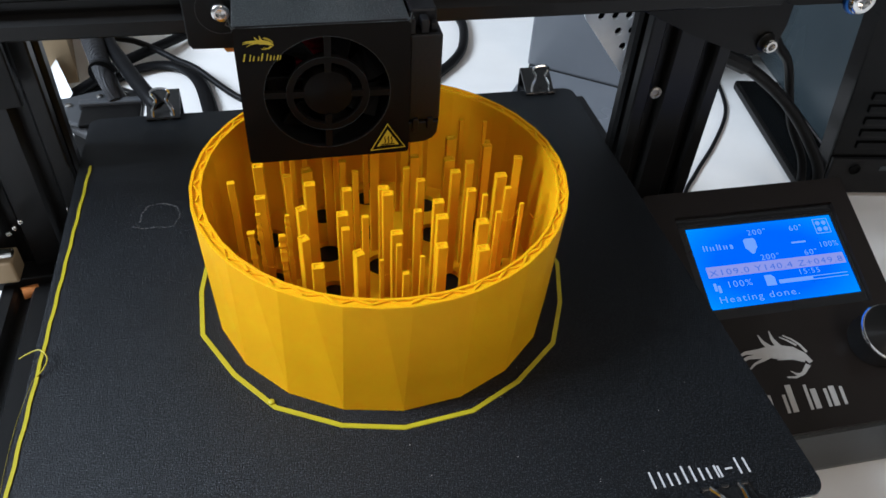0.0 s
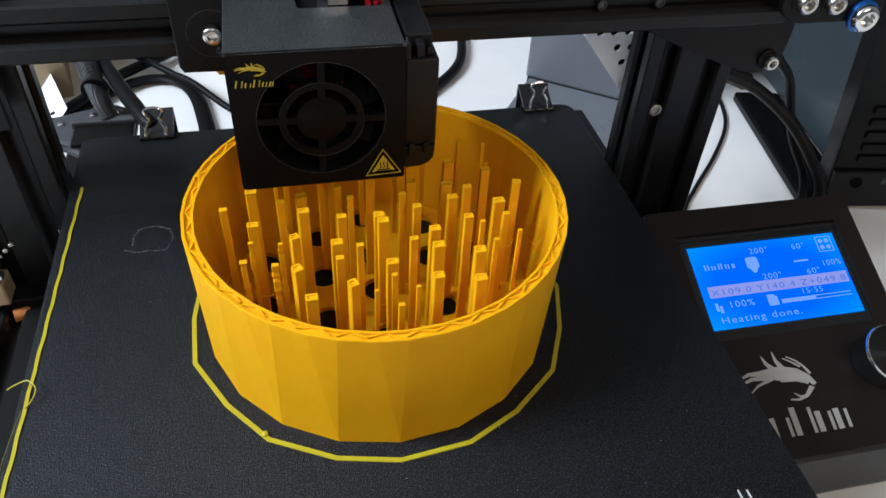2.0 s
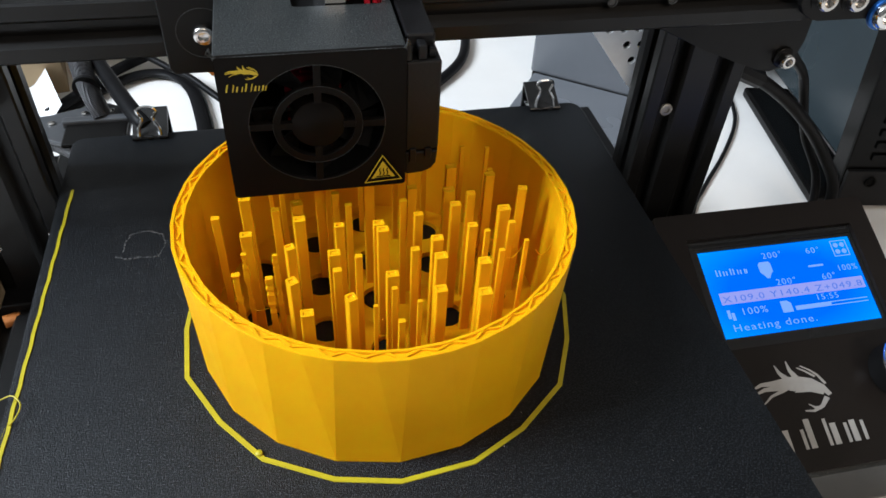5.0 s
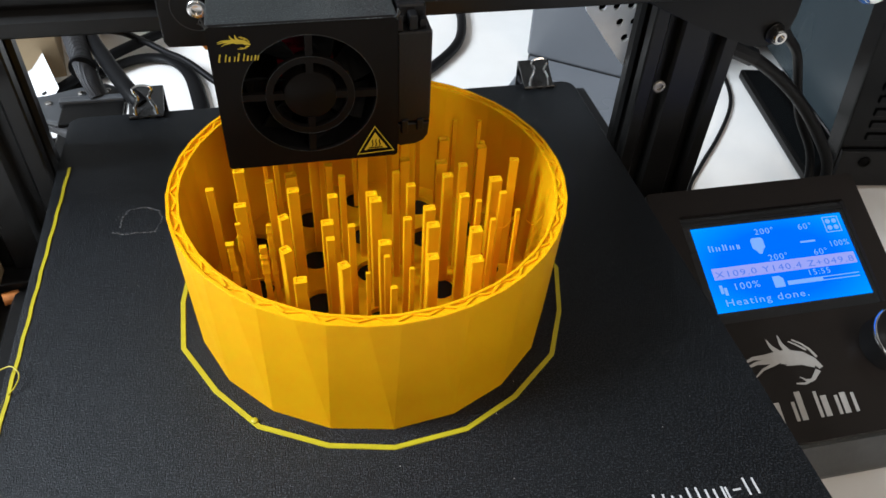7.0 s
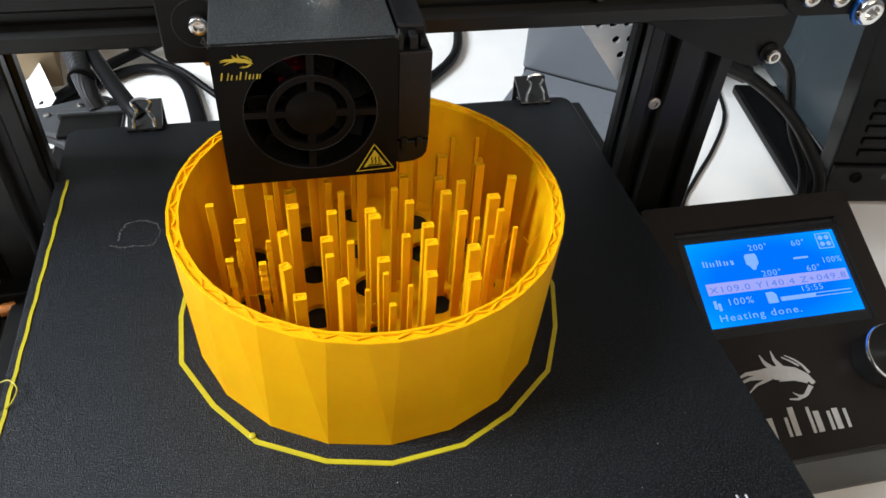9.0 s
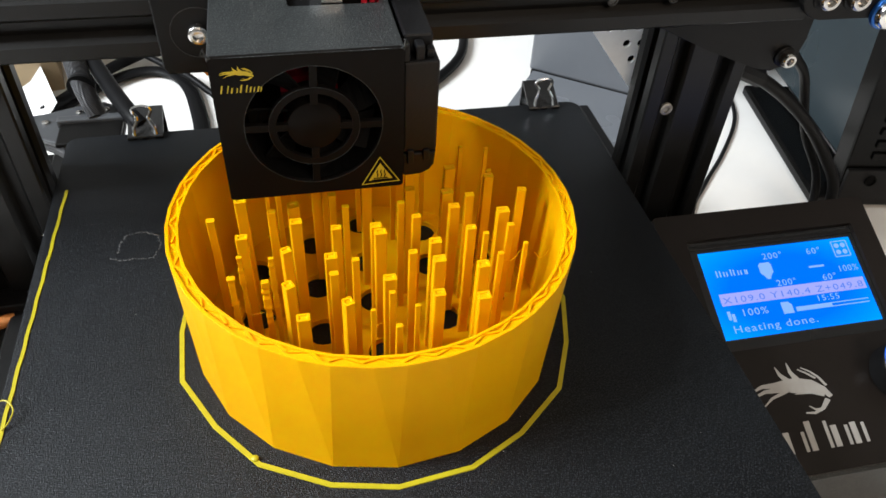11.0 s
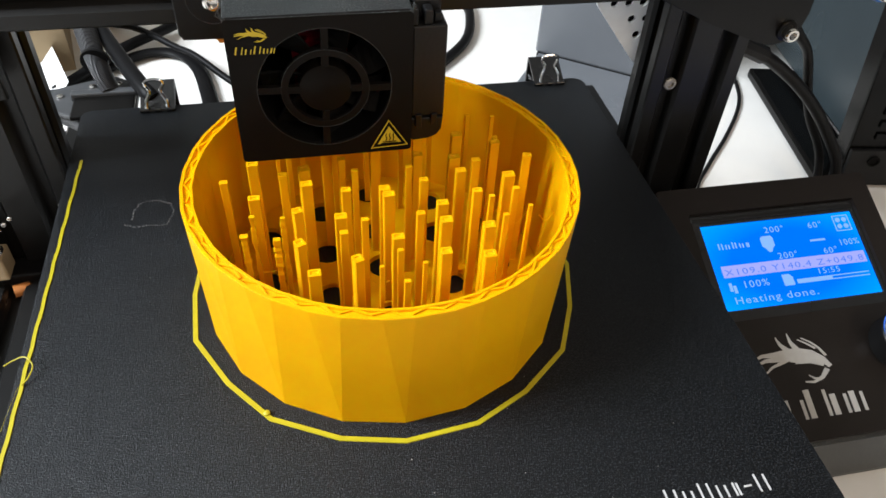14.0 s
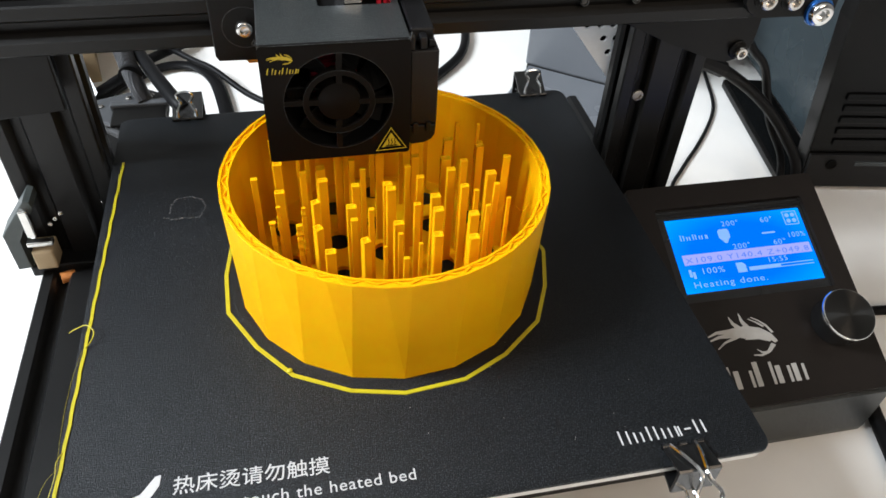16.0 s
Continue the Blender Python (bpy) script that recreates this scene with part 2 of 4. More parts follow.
def prism(bm, poly, a, b, axis="z", bevel=0.0):
    """Extrudes a flat outline from a to b along an axis."""
    put = {"z": lambda u, v, w: (u, v, w), "y": lambda u, v, w: (u, w, v), "x": lambda u, v, w: (w, u, v)}[axis]
    lo = [bm.verts.new(put(u, v, a)) for u, v in poly]
    hi = [bm.verts.new(put(u, v, b)) for u, v in poly]
    caps = [bm.faces.new(lo), bm.faces.new(hi[::-1])]
    for i in range(len(poly)):
        j = (i + 1) % len(poly)
        bm.faces.new((lo[i], hi[i], hi[j], lo[j]))
    if bevel:
        es = list({e for f in caps for e in f.edges})
        bmesh.ops.bevel(bm, geom=es, offset=bevel, segments=2, affect="EDGES", profile=0.5)
    return bm


def holed(bm, outer, holes, a, b, axis="z"):
    """A plate with through holes."""
    put = {"z": lambda u, v, w: (u, v, w), "y": lambda u, v, w: (u, w, v), "x": lambda u, v, w: (w, u, v)}[axis]
    rings = []
    for w in (a, b):
        edges, loops = [], []
        for loop in (outer, *holes):
            vs = [bm.verts.new(put(u, v, w)) for u, v in loop]
            edges += [bm.edges.new((vs[i], vs[(i + 1) % len(vs)])) for i in range(len(vs))]
            loops.append(vs)
        bmesh.ops.triangle_fill(bm, edges=edges, use_beauty=True)
        rings.append(loops)
    for lo, hi in zip(*rings):
        for i in range(len(lo)):
            j = (i + 1) % len(lo)
            bm.faces.new((lo[i], hi[i], hi[j], lo[j]))
    return bm


def circle(cx, cy, r, n=32, start=0.0, ry=None):
    return [(cx + r * math.cos(start + 2 * math.pi * i / n), cy + (ry or r) * math.sin(start + 2 * math.pi * i / n)) for i in range(n)]


def round_rect(x0, x1, y0, y1, r, n=5):
    out = []
    for cx, cy, s in ((x1 - r, y1 - r, 0), (x0 + r, y1 - r, 90), (x0 + r, y0 + r, 180), (x1 - r, y0 + r, 270)):
        out += [(cx + r * math.cos(radians(s + 90 * i / n)), cy + r * math.sin(radians(s + 90 * i / n))) for i in range(n + 1)]
    return out


def lathe(bm, profile, at, axis="z", n=24):
    """Turns (radius, height) pairs round an axis through a point."""
    put = {"z": lambda u, v, w: (u, v, w), "y": lambda u, v, w: (u, -w, v), "x": lambda u, v, w: (w, u, v)}[axis]
    rows = []
    for r, h in profile:
        row = []
        for i in range(n):
            t = 2 * math.pi * i / n
            p = put(r * math.cos(t), r * math.sin(t), h)
            row.append(bm.verts.new((at[0] + p[0], at[1] + p[1], at[2] + p[2])))
        rows.append(row)
    for lo, hi in zip(rows, rows[1:]):
        for i in range(n):
            j = (i + 1) % n
            bm.faces.new((lo[i], lo[j], hi[j], hi[i]))
    bm.faces.new(rows[0][::-1]), bm.faces.new(rows[-1])
    return bm


def glide(points, steps=8):
    """A smooth line through points."""
    P = [Vector(p) for p in points]
    P = [P[0] * 2 - P[1], *P, P[-1] * 2 - P[-2]]
    out = []
    for a, b, c, d in zip(P, P[1:], P[2:], P[3:]):
        for i in range(steps):
            t = i / steps
            out.append(0.5 * (2 * b + (c - a) * t + (2 * a - 5 * b + 4 * c - d) * t * t + (3 * b - a - 3 * c + d) * t ** 3))
    return out + [P[-2]]


def sweep(bm, points, r, n=10, flat=1.0, steps=8):
    """A round cord along a smooth line."""
    line = glide(points, steps)
    side = Vector((0.31, 0.17, 0.93))
    rows = []
    for i, p in enumerate(line):
        d = (line[min(i + 1, len(line) - 1)] - line[max(i - 1, 0)]).normalized()
        u = (side - d * side.dot(d)).normalized()
        v = d.cross(u)
        rr = r(i / (len(line) - 1)) if callable(r) else r
        rows.append([bm.verts.new(p + rr * (math.cos(2 * math.pi * k / n) * v + flat * math.sin(2 * math.pi * k / n) * u)) for k in range(n)])
        side = u
    for lo, hi in zip(rows, rows[1:]):
        for k in range(n):
            j = (k + 1) % n
            bm.faces.new((lo[k], lo[j], hi[j], hi[k]))
    bm.faces.new(rows[0][::-1]), bm.faces.new(rows[-1])
    return bm


def slot_outline(w, d):
    """The outline of a slotted aluminium profile, w by d, with a groove every 20 mm."""
    def side(length):
        out, k = [], round(length / 20)
        for i in range(k):
            c = -length / 2 + 20 * i * (length / 20 / k) + length / 2 / k
            out += [(c - 4.6, 0), (c - 3.1, 1.8), (c - 5.4, 1.9), (c - 5.4, 3.4), (c - 2.9, 6), (c + 2.9, 6), (c + 5.4, 3.4), (c + 5.4, 1.9), (c + 3.1, 1.8), (c + 4.6, 0)]
        return out
    pts = []
    for a, length, depth in ((0, w, d), (90, d, w), (180, w, d), (270, d, w)):
        ca, sa = round(math.cos(radians(a))), round(math.sin(radians(a)))
        for u, v in [(-length / 2 + 0.7, 0), *side(length), (length / 2 - 0.7, 0)]:
            x, y = u, -depth / 2 + v
            pts.append((x * ca - y * sa, x * sa + y * ca))
    return pts


def shifted(poly, dx, dy):
    return [(x + dx, y + dy) for x, y in poly]


def words(name, text, size, mat, parent, m, label="", thick=0.05, stretch=1.0, bold=0.0, spacing=1.0):
    """Raised writing in the built-in font, as a mesh; size in millimetres."""
    c = bpy.data.curves.new("writing", "FONT")
    c.space_character = spacing
    c.body, c.size, c.extrude, c.offset, c.resolution_u = text, size * MM, thick * MM, bold * MM, 3
    tmp = bpy.data.objects.new("writing", c)
    me = bpy.data.meshes.new_from_object(tmp)
    bpy.data.objects.remove(tmp)
    me.materials.append(mat)
    ob = new(name, me)
    ob.parent = parent
    ob.matrix_basis = m @ Matrix.Diagonal((stretch, 1, 1, 1))
    return tagged(ob, label)


def shapes(name, polys, mat, parent, m, thick=0.12, label=""):
    """Flat ink shapes, drawn in millimetres on a plane placed by m."""
    bm = bmesh.new()
    for i, p in enumerate(polys):
        prism(bm, p, 0, thick + 0.006 * i)
    ob = part(name, bm, mat, parent, label)
    ob.matrix_basis = m
    return ob


def each_shape(name, polys, mat, parent, m, thick=0.12, label=""):
    """Ink shapes that stand apart, each a part of its own."""
    for i, p in enumerate(polys):
        shapes(name, [p], mat, parent, m, thick + 0.006 * i, label)


def emblem(s):
    """A plain swept emblem: a crest of long tapered strokes."""
    def stroke(pts, w0, w1):
        line = [Vector((x, y)) for x, y in pts]
        up, down = [], []
        for i, p in enumerate(line):
            d = (line[min(i + 1, len(line) - 1)] - line[max(0, i - 1)]).normalized()
            w = (w0 + (w1 - w0) * i / (len(line) - 1)) / 2
            up.append((p + Vector((-d.y, d.x)) * w) * s), down.append((p - Vector((-d.y, d.x)) * w) * s)
        return [tuple(v) for v in up + down[::-1]]
    return [stroke([(-0.5, 0.10), (-0.36, 0.16), (-0.2, 0.15), (0.0, 0.16)], 0.02, 0.12), stroke([(-0.5, 0.02), (-0.34, 0.08), (-0.18, 0.08), (0.05, 0.12)], 0.02, 0.12),
            stroke([(-0.4, -0.13), (-0.28, -0.03), (-0.14, 0.02), (0.05, 0.1)], 0.015, 0.07), stroke([(-0.12, 0.12), (0.08, 0.15), (0.26, 0.1), (0.38, 0.0), (0.45, -0.13)], 0.17, 0.06),
            stroke([(0.0, 0.1), (0.14, 0.03), (0.24, 0.0), (0.38, -0.09)], 0.18, 0.06), stroke([(0.02, -0.02), (0.12, -0.02), (0.22, 0.02)], 0.01, 0.06),
            stroke([(0.07, -0.31), (0.18, -0.33), (0.3, -0.28), (0.4, -0.16)], 0.02, 0.07), stroke([(0.14, -0.22), (0.2, -0.28), (0.28, -0.3)], 0.01, 0.05),
            stroke([(-0.12, 0.42), (-0.09, 0.3), (-0.02, 0.19)], 0.01, 0.08), stroke([(0.04, 0.46), (0.05, 0.32), (0.1, 0.19)], 0.01, 0.08),
            stroke([(0.2, 0.36), (0.3, 0.28), (0.38, 0.18), (0.44, 0.04)], 0.015, 0.035), stroke([(0.15, 0.34), (0.24, 0.27), (0.34, 0.17)], 0.015, 0.03)]


def stems(slots, base, wide, slim):
    """Plain upright bars, two to a slot of (start, end, height), in place of a maker's name."""
    out = []
    for x0, x1, h in slots:
        out += [[(x0, base), (x0 + wide, base), (x0 + wide, base + h), (x0, base + h)], [(x1 - slim, base), (x1, base), (x1, base + h * 0.92), (x1 - slim, base + h * 0.92)]]
    return out


# ---- room and desk ----
LIFT = 105.0          # height of the print surface over the desk
HEAD_X = -2.2         # where the print head stands along its beam
BED_Y = 13.5          # where the bed stands along its rail


# unseen room shell, added; wall and ceiling paint set by how much they bounce
def wall(name, bm, mat):
    return tagged(part(name, bm, mat), "unseen plain room wall added to bounce light", "wall", kind="structure")


wall("wall_west", holed(bmesh.new(), [(-1800, -750), (1500, -750), (1500, 1850), (-1800, 1850)], [[(-380, 800), (420, 800), (420, 1800), (-380, 1800)]], -1800, -1700, "x"), WALL_PAINT)
# the opening here is added for the warm fill lamp
wall("wall_south", holed(bmesh.new(), [(-1700, -750), (1700, -750), (1700, 1850), (-1700, 1850)], [[(-50, 900), (1150, 900), (1150, 1700), (-50, 1700)]], -1800, -1700, "y"), WALL_PAINT)
wall("wall_east", B(1700, 1800, -1800, 1500, -750, 1850), WALL_PAINT)
wall("wall_north", B(-1700, 1700, 1400, 1500, -750, 1850), WALL_PAINT)
tagged(part("floor", B(-1800, 1800, -1800, 1500, -800, -750), FLOOR_WOOD), "brown wooden room floor", "floor", kind="structure")
tagged(part("ceiling", B(-1800, 1800, -1800, 1500, 1850, 1900), CEILING_PAINT), "unseen white ceiling added for overhead bounce", "ceiling", kind="structure")

desk = thing("desk", (0, 100, -750), "white laminate desk with a smooth worn top", "desk")
part("desktop", B(-900, 950, -650, 700, 722, 750, bevel=3), WHITE_DESK, desk)
for sx in (-860, 880):
    for sy in (-600, 640):
        part("leg", B(sx, sx + 50, sy, sy + 50, 0, 722, bevel=2), WHITE_PLASTIC, desk)

# ---- printer frame ----
printer = thing("printer", (0, 0, LIFT), "black open-framed desktop 3D printer standing on the desk", "3D printer")


def rail(name, w, d, a, b, axis, u, v, label=""):
    return part(name, prism(bmesh.new(), shifted(slot_outline(w, d), u, v), a, b, axis), ANODISED, printer, label)


for s in (-1, 1):
    rail("side_rail", 40, 40, -63 if s < 0 else -12, 210, "y", 146 * s, -76)
    rail("upright", 44, 20, -56, 215, "z", 158 if s > 0 else -145, 101)
    for y in (-45 if s < 0 else -20, 190):
        part("foot", lathe(bmesh.new(), [(9, -105), (10, -104), (10, -98), (7, -96)], (146 * s, y, 0)), RUBBER, printer, smooth=True)
    if s < 0:
        part("end_cap", prism(bmesh.new(), round_rect(146 * s - 20, 146 * s + 20, -96, -56, 2), -66, -63, "y", 0.6), PLASTIC, printer)
rail("cross_bar", 40, 40, -126, 126, "x", -43, -76)
rail("cross_bar", 40, 40, -126, 126, "x", 190, -76)
rail("bed_rail", 40, 20, -150, 235, "y", 0, -46)
rail("beam", 20, 20, -192, 172, "x", 68, 86, "black slotted aluminium cross beam")

# lift plates behind the beam, each side
part("lift_plate", prism(bmesh.new(), [(119, 68), (150, 53.5), (176, 43.2), (183, 41.6), (190, 43.5), (194, 49), (195, 56), (194.5, 98), (119, 98)], 79.2, 82.2, "y", 0.5), STEEL_BLACK, printer)
part("lift_plate", prism(bmesh.new(), [(-128, 39), (-160, 36), (-192, 40), (-196, 50), (-196, 98), (-128, 98)], 79.2, 82.2, "y", 0.5), STEEL_BLACK, printer)
part("end_bracket", prism(bmesh.new(), [(166, 88), (166.6, 84), (169, 80.5), (172.5, 78.2), (176, 77.6), (212, 77), (212, 98.5), (172, 98.5), (168, 96), (166.4, 92)], 54.5, 57.8, "y", 0.5), STEEL_BLACK, printer)


def bolt(at, r, h, parent, mat=STEEL, out="y"):
    """A cap screw with a hexagon socket, its head towards the front."""
    bm = bmesh.new()
    lathe(bm, [(r, 0), (r, h * 0.75), (r * 0.9, h * 0.93), (r * 0.78, h), (r * 0.52, h), (r * 0.5, h * 0.45), (0.05, h * 0.4)], at, out, 24)
    ob = part("bolt", bm, mat, parent, smooth=True)
    return ob


for x, z in ((175, 86.7), (188, 86)):
    bolt((x, 54.5, z), 4.0, 4.2, printer)
    part("washer", lathe(bmesh.new(), [(5.0, -0.1), (5.0, 0.5)], (x, 54.5, z), "y"), STEEL_BLACK, printer)
bolt((203.5, 54.5, 79.6), 5.6, 4.6, printer, CHROME)
part("blue_collar", lathe(bmesh.new(), [(6.6, -0.1), (6.8, 0.6), (6.4, 1.6), (5.6, 1.8)], (203.5, 54.5, 79.6), "y"), BLUE_RING, printer, "blue anodised collar", smooth=True)
bolt((187.2, 79.2, 48.6), 3.4, 5.5, printer)
part("washer", lathe(bmesh.new(), [(4.6, -0.1), (4.6, 1.0), (4.0, 1.4)], (187.2, 79.2, 48.6), "y"), STEEL_BLACK, printer, smooth=True)
bolt((-172, 79.2, 60), 3.4, 5.5, printer)
bolt((146.5, 92.2, 17.8), 3.0, 1.6, printer, DULL)
for x in (94, 117.5):
    part("slot_nut", lathe(bmesh.new(), [(1.9, 0), (1.9, 0.6), (1.3, 0.8), (1.1, 0.2)], (x, 61.5, 86), "y"), DARK_GREY, printer, smooth=True)
for x in (-141, -129):
    bolt((x, 93, -22), 1.6, 1.4, printer, STEEL)
for s in (-1, 1):
    for z in (52, 88):
        part("roller", lathe(bmesh.new(), [(9, -5), (11.5, -3), (11.5, 3), (9, 5)], (s * 181, 96, z), "y"), PLASTIC, printer, smooth=True)
# limit switch on the far post
sw = part("limit_switch", prism(bmesh.new(), [(-184, -32), (-169, -12), (-166.5, -13), (-166, -17), (-178, -36), (-177, -54), (-183.5, -54.5)], 78, 91, "y", 0.6), BOARD_GREY, printer, "grey limit switch board with white connector")
part("connector", B(-175, -165, 78, 90, -56, -44, bevel=1), CARDBOARD, sw)
part("lever", B(-172, -168, 75, 79, -32, -16, bevel=0.5), STEEL, sw)
part("lever", B(-174, -162, 75, 79, -38, -35.5, bevel=0.5), STEEL, sw)
part("bracket", B(-180, -132, 82, 94, -64, -57, bevel=1), PLASTIC, sw)
for k in range(3):
    bolt((-163 + 3.2 * k, 84, -31 + 3 * k), 1.2, 1.4, sw)
sw.location = (0.009, 0, 0.005)
part("cable_end", sweep(bmesh.new(), [(-157, 78, -58), (-152, 80, -58.5), (-147, 81, -60)], 3.0, 10), ORANGE, printer, "orange cable end", smooth=True)
part("brace", prism(bmesh.new(), [(-126, -60), (-100, -60), (-126, -86)], -64.5, -62.9, "y", 0.3), STEEL, printer)
bolt((-152, -66, -66), 2.6, 2.2, printer, CHROME)

# ---- print bed ----
bed = part("print_bed", prism(bmesh.new(), round_rect(-119.6, 119.8, -121.5, 117.0, 5, 8), -1.2, 0, "z", 0.25), BED_BLACK, printer, "black textured print bed with white lettering", smooth=True)
bed.location = (0, BED_Y * MM, 0)
part("plate", prism(bmesh.new(), round_rect(-119.1, 119.3, -121.0, 116.5, 6, 8), -4.4, -1.2, "z", 0.2), PLATE_EDGE, bed, "pale heater plate", smooth=True)
part("carriage", prism(bmesh.new(), [(-95, -100), (-60, -100), (-25, -40), (25, -40), (60, -100), (95, -100), (95, -80), (40, 0), (95, 80), (95, 100), (60, 100), (25, 40), (-25, 40), (-60, 100), (-95, 100), (-95, 80), (-40, 0), (-95, -80)], -31, -28, "z", 0.4), STEEL_BLACK, bed)
for sx in (-85, 85):
    for sy in (-88, 88):
        part("spring", lathe(bmesh.new(), [(4, -28), (4.4, -24), (3.8, -20), (4.4, -16), (3.8, -12), (4.4, -8), (4, -4.4)], (sx, sy, 0)), GOLD_INK, bed, smooth=True)
        knob_bm = prism(bmesh.new(), [(sx + (14 + (1.2 if i % 2 else -1)) * math.cos(math.pi * i / 12), sy + (14 + (1.2 if i % 2 else -1)) * math.sin(math.pi * i / 12)) for i in range(24)], -40, -31.2, "z", 0.5)
        part("levelling_knob", knob_bm, PLASTIC, bed)
for sx in (-24, 24):
    for sy in (-35, 35):
        part("roller", lathe(bmesh.new(), [(9, -4), (11.5, -2.5), (11.5, 2.5), (9, 4)], (sx * 1.3, sy, -46)), PLASTIC, bed, smooth=True)
        part("axle", lathe(bmesh.new(), [(2.5, -44), (2.5, -30)], (sx * 1.3, sy, 0)), STEEL, bed)
# white lettering and hand sign near the front edge
words("lettering", "热床烫请勿触摸", 7.0, WHITE_INK, bed, pose(-0.0826, -0.1030, 0.00005, 0, 0, -0.9), "white lettering", 0.03, 1.03, 0.02)
words("lettering", "Do not touch the heated bed", 6.0, WHITE_INK, bed, pose(-0.0815, -0.1112, 0.00005, 0, 0, -0.2), "white lettering", 0.03, 0.985, 0.0, 1.085)
HAND = [[(-86.2, -95.6), (-86.6, -99.5), (-89.8, -104.6), (-90.5, -108), (-91.4, -109.6), (-95.4, -107.2), (-99.2, -107.4), (-98.0, -106.0), (-101.3, -105.5), (-101.0, -104.2), (-95.0, -102.6), (-92.2, -101.6), (-88.0, -95.9)], [(-99.5, -107.9), (-96, -107.8), (-92.2, -110.2), (-91.0, -112.2), (-94, -111.8), (-97.5, -110.4)], [(-100.5, -110.2), (-97.8, -110.8), (-94.5, -112.3), (-96.5, -113.3), (-99.8, -112.0)]]
shapes("hand_sign", HAND, WHITE_INK, bed, pose(0, 0, 0.00002), 0.05)
mark = stems([(0, 3.5, 5.6), (5.4, 8.5, 4.2), (10.6, 13.9, 5.8), (15.9, 19.0, 4.2), (21.0, 22.7, 4.2), (28.6, 32.0, 5.6)], 0.0, 0.62, 0.62) + [[(24.4, 2.1), (26.8, 2.1), (26.8, 2.7), (24.4, 2.7)]]
shapes("model_mark", mark, WHITE_INK, bed, pose(0.0676, -0.1112, 0.00002, 0, 0, 0.2), 0.05, "pale model mark as plain bars")
smear = bmesh.new()
loop = [(-91, 37.4), (-91, 42), (-89, 47), (-83, 48.6), (-77, 45), (-75.6, 40), (-77.8, 32.6), (-83, 33.2), (-89.3, 33.2), (-93.5, 34.5)]
for i, (a, b) in enumerate(zip(loop, loop[1:])):
    for k in range(6):
        t0, t1 = k / 6, (k + random.uniform(0.5, 1.0)) / 6
        p, q = Vector(a).lerp(Vector(b), t0), Vector(a).lerp(Vector(b), t1)
        d = Vector((-(q - p).y, (q - p).x)).normalized() * random.uniform(0.12, 0.3)
        o = Vector((random.uniform(-0.3, 0.3), random.uniform(-0.3, 0.3)))
        prism(smear, [tuple(p + d + o), tuple(q + d + o), tuple(q - d + o), tuple(p - d + o)], 0.01, 0.03)
part("smear", smear, FAINT_INK, bed, "pale scuffed smear", kind="stuff")
dust = bmesh.new()
for k in range(60):
    x, y = random.uniform(-112, 112), random.uniform(-112, 112)
    r = random.uniform(0.08, 0.24)
    prism(dust, [(x + r * random.uniform(0.5, 1.2) * math.cos(a), y + r * random.uniform(0.5, 1.2) * math.sin(a)) for a in (0, 1.3, 2.5, 3.8, 5.1)], 0.0, 0.08)
part("dust", dust, SILVER_TEXT, bed, "scattered pale dust specks", kind="stuff")
# wire outlet at the back corner, with its braided sleeve
part("wire_bracket", prism(bmesh.new(), [(-156, 146), (-150, 138), (-143, 132), (-124, 121), (-98, 118), (-98, 142), (-103, 151), (-110, 156), (-117, 154), (-123, 153), (-136, 147)], -8, -5.6, "z", 0.6), DARK_GREY, bed, "dark grey cable bracket")
part("clamp", B(-126.5, -98.5, 118, 136, -5.6, -3.4, bevel=0.8), STEEL_BLACK, bed)
part("clamp_lip", B(-128, -98, 134.5, 139, -5.6, -1.6, bevel=0.8), DARK_GREY, bed)
for x, y in ((-120, 147), (-108, 148), (-134, 140)):
    part("rivet", lathe(bmesh.new(), [(1.8, -5.7), (1.7, -4.9), (1.0, -4.5)], (x, y, 0), n=12), STEEL, bed, smooth=True)
part("sleeve", sweep(bmesh.new(), [(-176, 156, -14), (-160, 149, -13), (-146, 143, -12.5), (-134, 135, -12.5), (-124, 127, -13), (-110, 114, -16)], 4.4, 12), BRAID, bed, "black braided cable sleeve", smooth=True)
part("sleeve", sweep(bmesh.new(), [(-110, 138, -3), (-113, 144, 2), (-117, 154, 7), (-121, 168, 10), (-126, 186, 12), (-135, 214, 15), (-146, 250, 10)], lambda t: 5.0 + 2.0 * t, 12, 0.55), BRAID, bed, "black braided cable sleeve", smooth=True)
part("cable", sweep(bmesh.new(), [(-88, 119.5, 2), (-92, 125, 4), (-102, 146, 5), (-108.5, 161, 5.5), (-115, 176, 6), (-122, 194, 7), (-134, 222, 8), (-148, 256, 4)], 4.0, 12), RUBBER, bed, smooth=True)
part("cable_tie", lathe(bmesh.new(), [(6.2, -1.5), (6.4, 0), (6.2, 1.5)], (-117, 152, 6), "y"), PLASTIC, bed)

# ---- printed pot, its posts and skirt ----
RING = (0.6, -9.0)
pot = thing("printed_pot", (RING[0], RING[1] + BED_Y, LIFT), "half-printed yellow faceted plastic pot with thin support posts inside", "printed part")
N, TURN0 = 20, radians(-92.3)
TOP = 49.7


def ngon(r, z):
    """The corners of the pot's foot, one to a panel."""
    return [(r * math.cos(TURN0 + 2 * math.pi * i / N), r * math.sin(TURN0 + 2 * math.pi * i / N), z) for i in range(N)]


